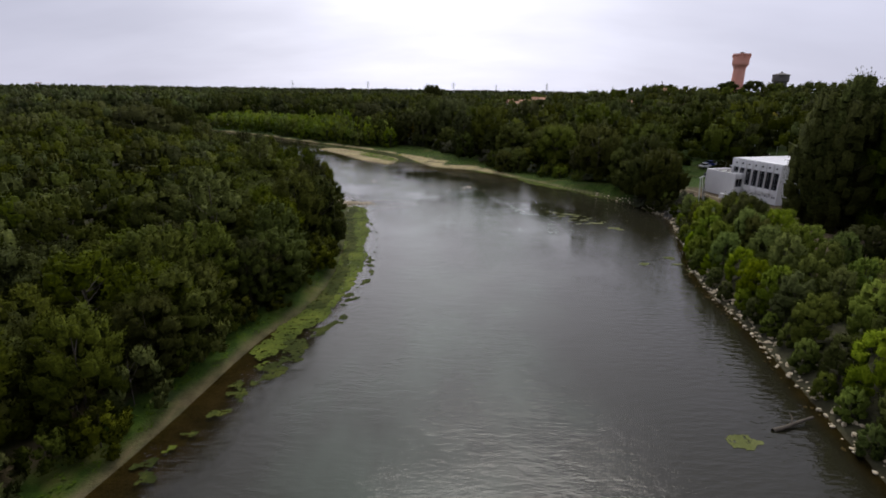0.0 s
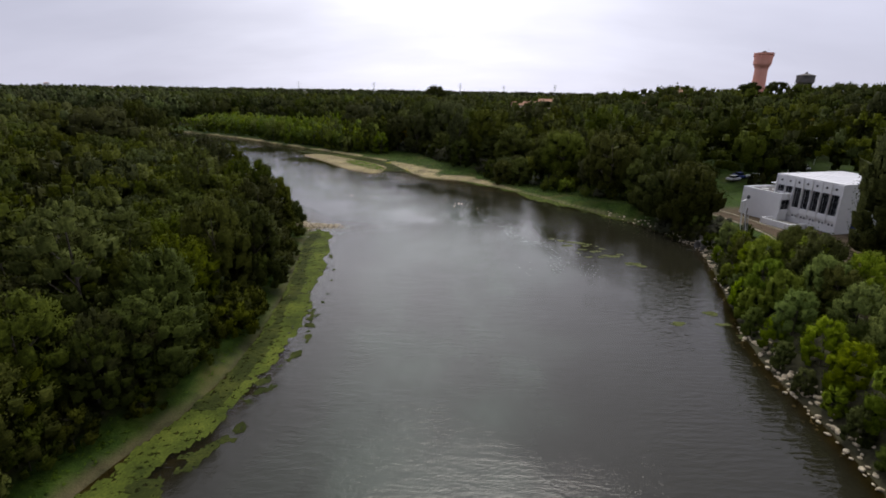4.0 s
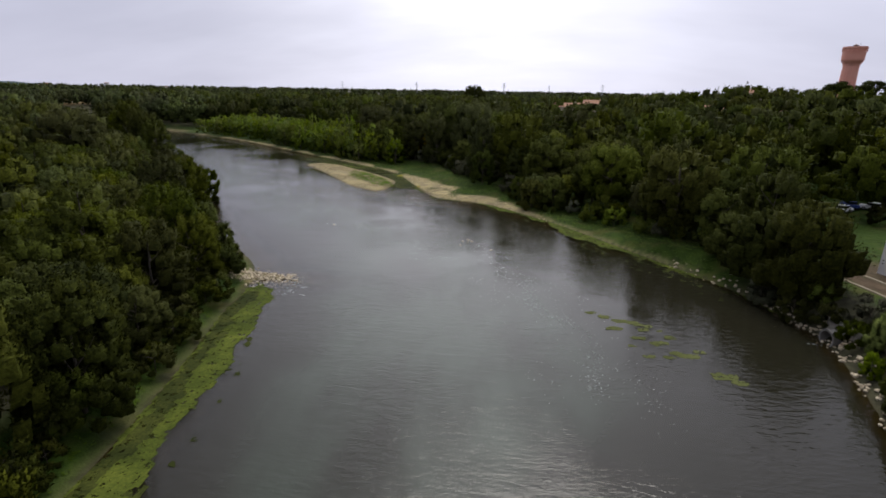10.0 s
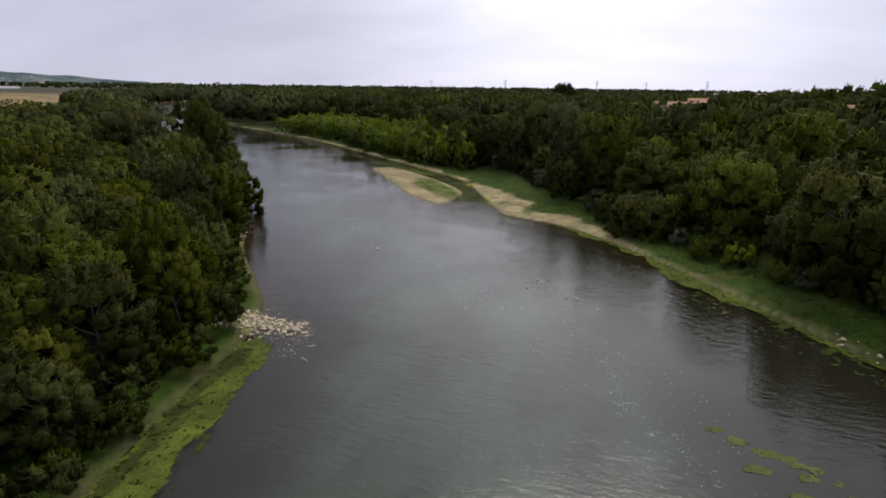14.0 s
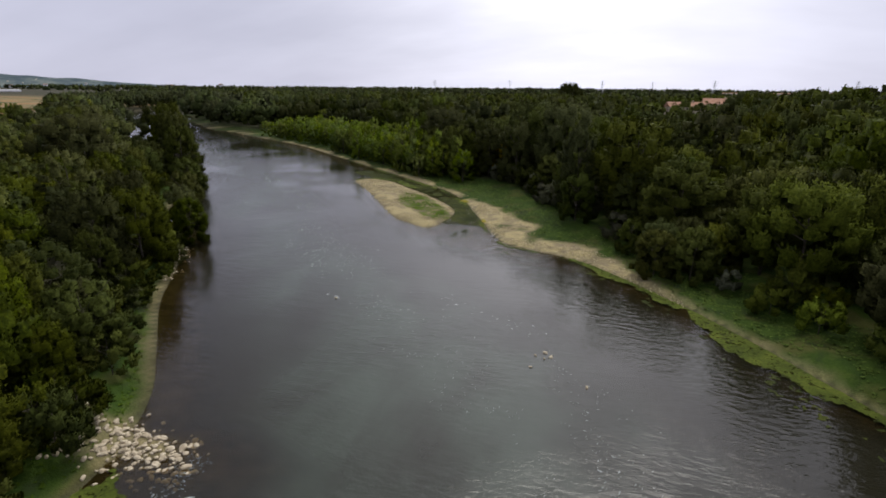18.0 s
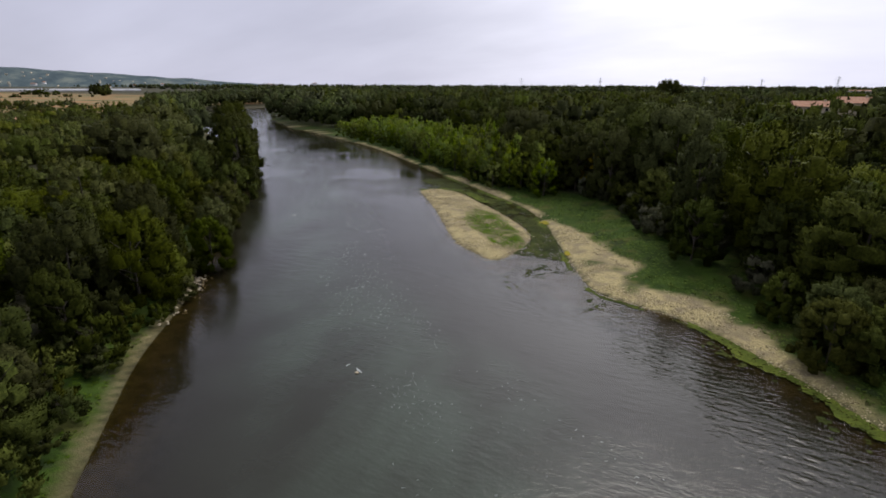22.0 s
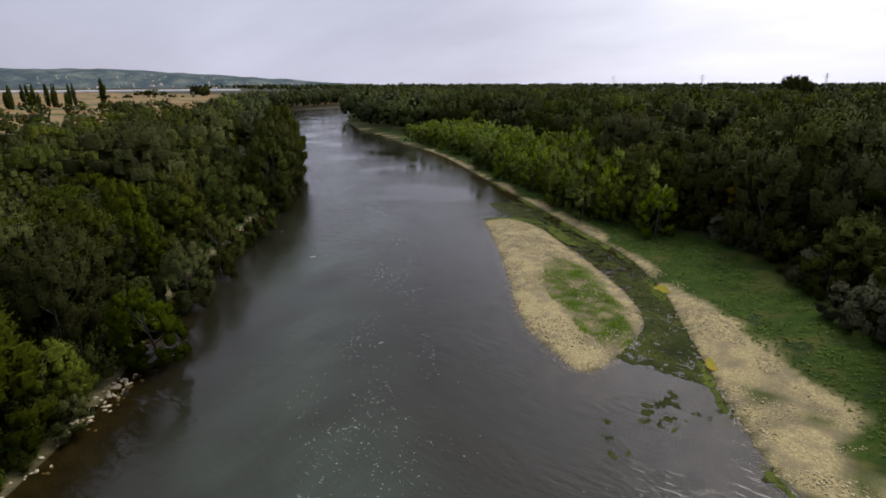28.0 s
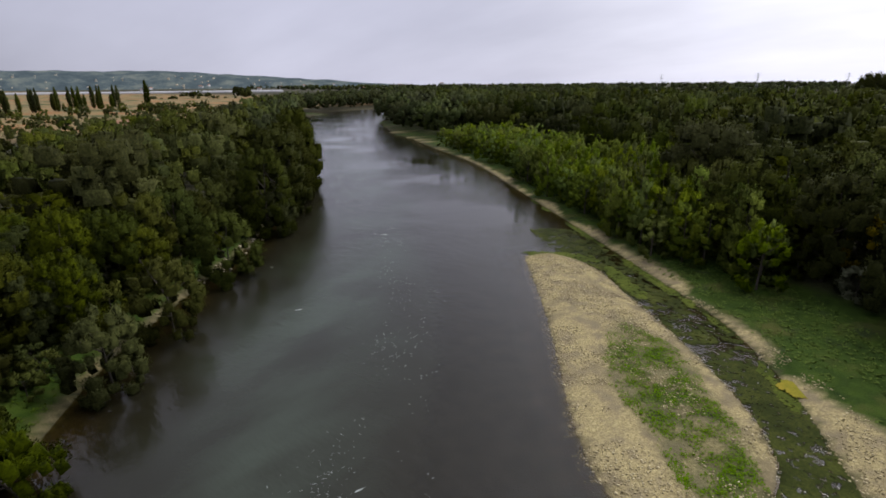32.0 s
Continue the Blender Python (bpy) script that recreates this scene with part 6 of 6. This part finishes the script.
def build_mats():
    def left_mat(x, y):
        dl, dr, isl, wet = plan(x, y)
        w = np.interp(y, [28, 36, 42, 50, 56, 66, 84, 100, 108, 112], [0.5, 1.5, 3.0, 3.2, 3.1, 3.4, 4.1, 4.6, 4.4, 1.0])
        inner = np.interp(y, [28, 36, 44, 54, 80, 112], [1.6, 1.4, 0.6, 0.1, -0.1, -0.2])
        off = -dl
        edge = (off - inner) * (w - off)
        return np.where(wet & (dl > -8), edge + (1.5 + 1.6 * ss(56, 44, y)) * rough(x, y, 1.7) + 2.4 * rough(x, y, 4.5, 3) + 1.3 * rough(x, y, 0.6, 2) - 0.4 - 2.2 * ss(48, 34, y), -1)
    mat("algae_mat", "bright yellow-green algae carpet along the west bank", -24, -6, 27, 113, 0.28, left_mat, ALGAE)

    def dark_gap(x, y):
        dl, dr, isl, wet = plan(x, y)
        return np.where(wet & (dl > -2.2), 0.8 - np.abs(-dl - 1.0 - 0.35 * rough(x, y, 3.0)) + 0.35 * rough(x, y, 0.7, 3) + 0.4 * rough(x, y, 6.0, 1), -1)
    mat("dark_weed", "dark wet weed between the algae and the bank", -24, -8, 55, 108, 0.3, dark_gap, ALGAE_DARK, 0.045)

    def outer(x, y):
        dl, dr, isl, wet = plan(x, y)
        w = np.interp(y, [28, 36, 42, 50, 56, 66, 84, 100], [2.0, 3.1, 4.3, 4.6, 4.6, 4.8, 5.3, 5.6])
        return np.where(wet & (dl > -9), 1.1 - np.abs(-dl - w - 0.8 * rough(x, y, 3.0, 4)) + 1.1 * rough(x, y, 0.6, 7) + 0.7 * rough(x, y, 5.0, 6) - 0.9 - 0.7 * ss(78, 92, y), -1)
    mat("dark_weed", "broken dark weed along the outer edge of the algae", -22, -4, 27, 96, 0.24, outer, ALGAE_DARK, 0.03)

    def right_band(x, y):
        dl, dr, isl, wet = plan(x, y)
        w = np.interp(y, [112, 122, 130, 138, 142, 150, 160, 168], [0.4, 0.9, 1.2, 3.4, 3.4, 1.4, 1.6, 1.0])
        return np.where((dr < 0.3) & (dr > -6) & (np.abs(dl) > 5), w + dr + 0.7 * rough(x, y, 1.3) - 0.1, -1)
    mat("algae_mat", "yellow-green algae strip along the east bank", 8, 52, 110, 170, 0.28, right_band, ALGAE)

    def channel(x, y):
        dl, dr, isl, wet = plan(x, y)
        mid = wet & (isl < 0) & (dr > -9) & (isl > -14)
        return np.where(mid, 0.55 + 1.0 * rough(x, y, 0.36) + 0.7 * rough(x, y, 2.6, 2) - 0.12 * np.abs(dr + 3.0), -1)
    mat("dark_weed", "dark olive water weed in the side channel", -62, -4, 180, 244, 0.24, channel, ALGAE_DARK)

    def channel_edge(x, y):
        dl, dr, isl, wet = plan(x, y)
        a = 0.1 - np.abs(dr + 0.7) + 0.7 * rough(x, y, 1.6, 1) + 0.5 * rough(x, y, 4.0, 2)
        return np.where(wet & (dr > -3), a, -1)
    mat("algae_mat", "mottled green algae edging the gravel flat", -70, 10, 165, 260, 0.28, channel_edge, ALGAE, 0.03)

    def tip(x, y):
        d = np.hypot((x + 47 + (y - 219) * 0.3) / 5.5, (y - 220.5 - 0.35 * (x + 47)) / 2.0)
        e = np.hypot((x + 36.5) / 4.5, (y - 216 - -1.0 * (x + 36.5)) / 1.6)
        return 1.0 - np.minimum(d, e) + 0.28 * rough(x, y, 0.9)
    mat("algae_mat", "yellow-green algae at the upstream tip of the island", -58, -28, 206, 230, 0.26, tip, ALGAE, 0.05)

    def yellow(x, y):
        best = np.full(np.shape(x), 9.0)
        for a, b, w, h in ((-14.5, 200.5, 2.6, 1.6), (-8.6, 184.5, 0.7, 1.8), (-10.3, 190.5, 0.6, 2.0)):
            best = np.minimum(best, np.hypot((x - a) / w, (y - b) / h))
        return 1 - best + 0.25 * rough(x, y, 0.7)
    mat("algae_patch", "orange-yellow algae patch stranded beside the gravel", -19, -5, 180, 205, 0.2, yellow, ALGAE_YELLOW, 0.14)

    def slack(x, y):
        dl, dr, isl, wet = plan(x, y)
        d = np.hypot((x + 11) / 8, (y - 178) / 7)
        return np.where(wet & (isl < 0), 0.75 * rough(x, y, 0.45, 5) + 0.6 * rough(x, y, 2.8, 6) - 0.62 - 0.5 * ss(0.7, 1.1, d), -1)
    mat("dark_weed", "scattered olive weed in the shallows below the island", -20, 6, 166, 188, 0.28, slack, ALGAE_DARK)

    def fringe(x, y):
        dl, dr, isl, wet = plan(x, y)
        return np.where(wet & (dr > -6), 0.8 * rough(x, y, 0.4, 5) + 0.7 * rough(x, y, 3.0, 6) - 0.5 - 0.1 * np.abs(dr + 2.5), -1)
    mat("dark_weed", "drifting olive weed off the east bank", -4, 48, 112, 176, 0.3, fringe, ALGAE_DARK)
    pads = ((25, 103, 1.0), (28, 104.3, 0.7), (27, 101, 0.9), (26, 99, 0.6), (29, 104, 0.6), (27, 97, 0.7), (29, 97, 0.8), (31, 97.5, 1.0), (23, 107, 0.6), (29, 100, 0.9), (33, 94, 1.2), (31, 73, 0.9), (37, 70, 1.1), (28, 103, 0.7), (26, 105, 0.9), (36, 73, 0.8), (34, 93, 0.8), (30, 98, 0.8),
            (27.5, 104.8, 0.8), (24.5, 106, 0.9), (30.5, 101.5, 0.8), (32.5, 98.5, 0.7), (23, 32, 1.3), (36.2, 76, 1.0), (11, 130, 0.5), (29.8, 103, 0.5))

    def pad(x, y):
        best = np.full(np.shape(x), 9.0)
        for a, b, r in pads:
            best = np.minimum(best, np.hypot((x - a) / (r * 0.95), (y - b) / r * 1.8))
        return 1 - best + 0.35 * rough(x, y, 0.5)
    mat("lily_pads", "pale green floating weed patches on the dark water", 20, 40, 30, 110, 0.22, pad, ALGAE_PALE)
    rng = np.random.default_rng(4)
    spots = [(15, 114, 0.35), (16, 107, 0.4), (18, 105, 0.3), (22, 102, 0.4), (21, 96, 0.5), (21.3, 99, 0.4), (12, 118, 0.3), (-19, 142, 0.9), (-20.5, 142.4, 0.6), (-128, 247, 2.6), (-124, 246, 2.0), (-63, 184.5, 0.8), (-77, 212.5, 1.4), (-37, 170, 0.8), (-33, 162, 0.6), (-102, 225.5, 1.5),
             (-78, 191, 0.9), (-30, 159, 0.7), (-150, 290, 2.5), (-200, 330, 4), (-240, 360, 5), (46.2, 102.2, 1.1), (45.2, 102.0, 0.9), (-13.2, 110, 0.9), (-12.6, 107.5, 0.8), (-12.8, 104.5, 0.6)]
    line = smooth_line([(24, 84), (21, 98), (14, 116), (2, 130), (-14, 142), (-26, 156), (-36, 168), (-52, 188), (-72, 208), (-100, 226), (-128, 246)], 30)
    k = rng.integers(0, len(line), 110)
    for c in k:
        # a swirl of small flecks, drawn out along the current
        n = int(rng.integers(12, 34))
        cx, cy = line[c] + rng.normal(size=2) * 3.2
        way = line[min(c + 1, len(line) - 1)] - line[max(c - 1, 0)]
        way = way / np.linalg.norm(way)
        s, w = rng.normal(size=n) * 2.6, rng.normal(size=n) * 0.5 + 0.9 * np.sin(rng.uniform(0, 6.28) + rng.uniform(-1, 1, n) * 2.4)
        spots += [(cx + way[0] * u - way[1] * v, cy + way[1] * u + way[0] * v, r) for u, v, r in zip(s, w, rng.uniform(0.03, 0.1, n))]
    curl = smooth_line([(7.6, 135), (12.5, 119), (15.6, 114.5), (16.2, 109.5), (18, 105.7), (21.5, 101.5), (21.7, 96.2), (21, 92.7), (20.3, 89)], 24)
    for c in rng.integers(0, len(curl), 640):
        a, b = curl[c] + rng.normal(size=2) * np.array([0.55, 0.7])
        spots.append((a, b, rng.uniform(0.03, 0.11) * (1.0 if rng.uniform() < 0.85 else 1.7)))
    for c in range(200):
        a, b = -14.6 - 0.5 * rng.uniform() + rng.normal() * 0.5, rng.uniform(107, 113.5)
        spots.append((a, b, rng.uniform(0.03, 0.1)))
    co, q = [], []
    for a, b, r in spots:
        r *= 0.75 if r < 0.3 else 0.3
        n = 9
        t0 = rng.uniform(0, 6.28)
        c0 = len(co)
        co.append((a, b, 0.045))
        for i in range(n):
            t = 2 * math.pi * i / n
            s = r * rng.uniform(0.55, 1.15)
            ux, uy = s * 2.2 * math.cos(t), s * 0.34 * math.sin(t)
            w = radians(25) + (t0 - 3.1) * 0.35
            co.append((a + ux * math.cos(w) - uy * math.sin(w), b + ux * math.sin(w) + uy * math.cos(w), 0.02))
        q += [(c0, c0 + 1 + i, c0 + 1 + (i + 1) % n) for i in range(n)]
    me = smooth(quads("river_foam", np.array(co), np.array(q)))
    me.materials.append(FOAM)
    tagged(new("river_foam", me), "white flecks and riffles of foam on the current", "foam", kind="stuff")


build_mats()
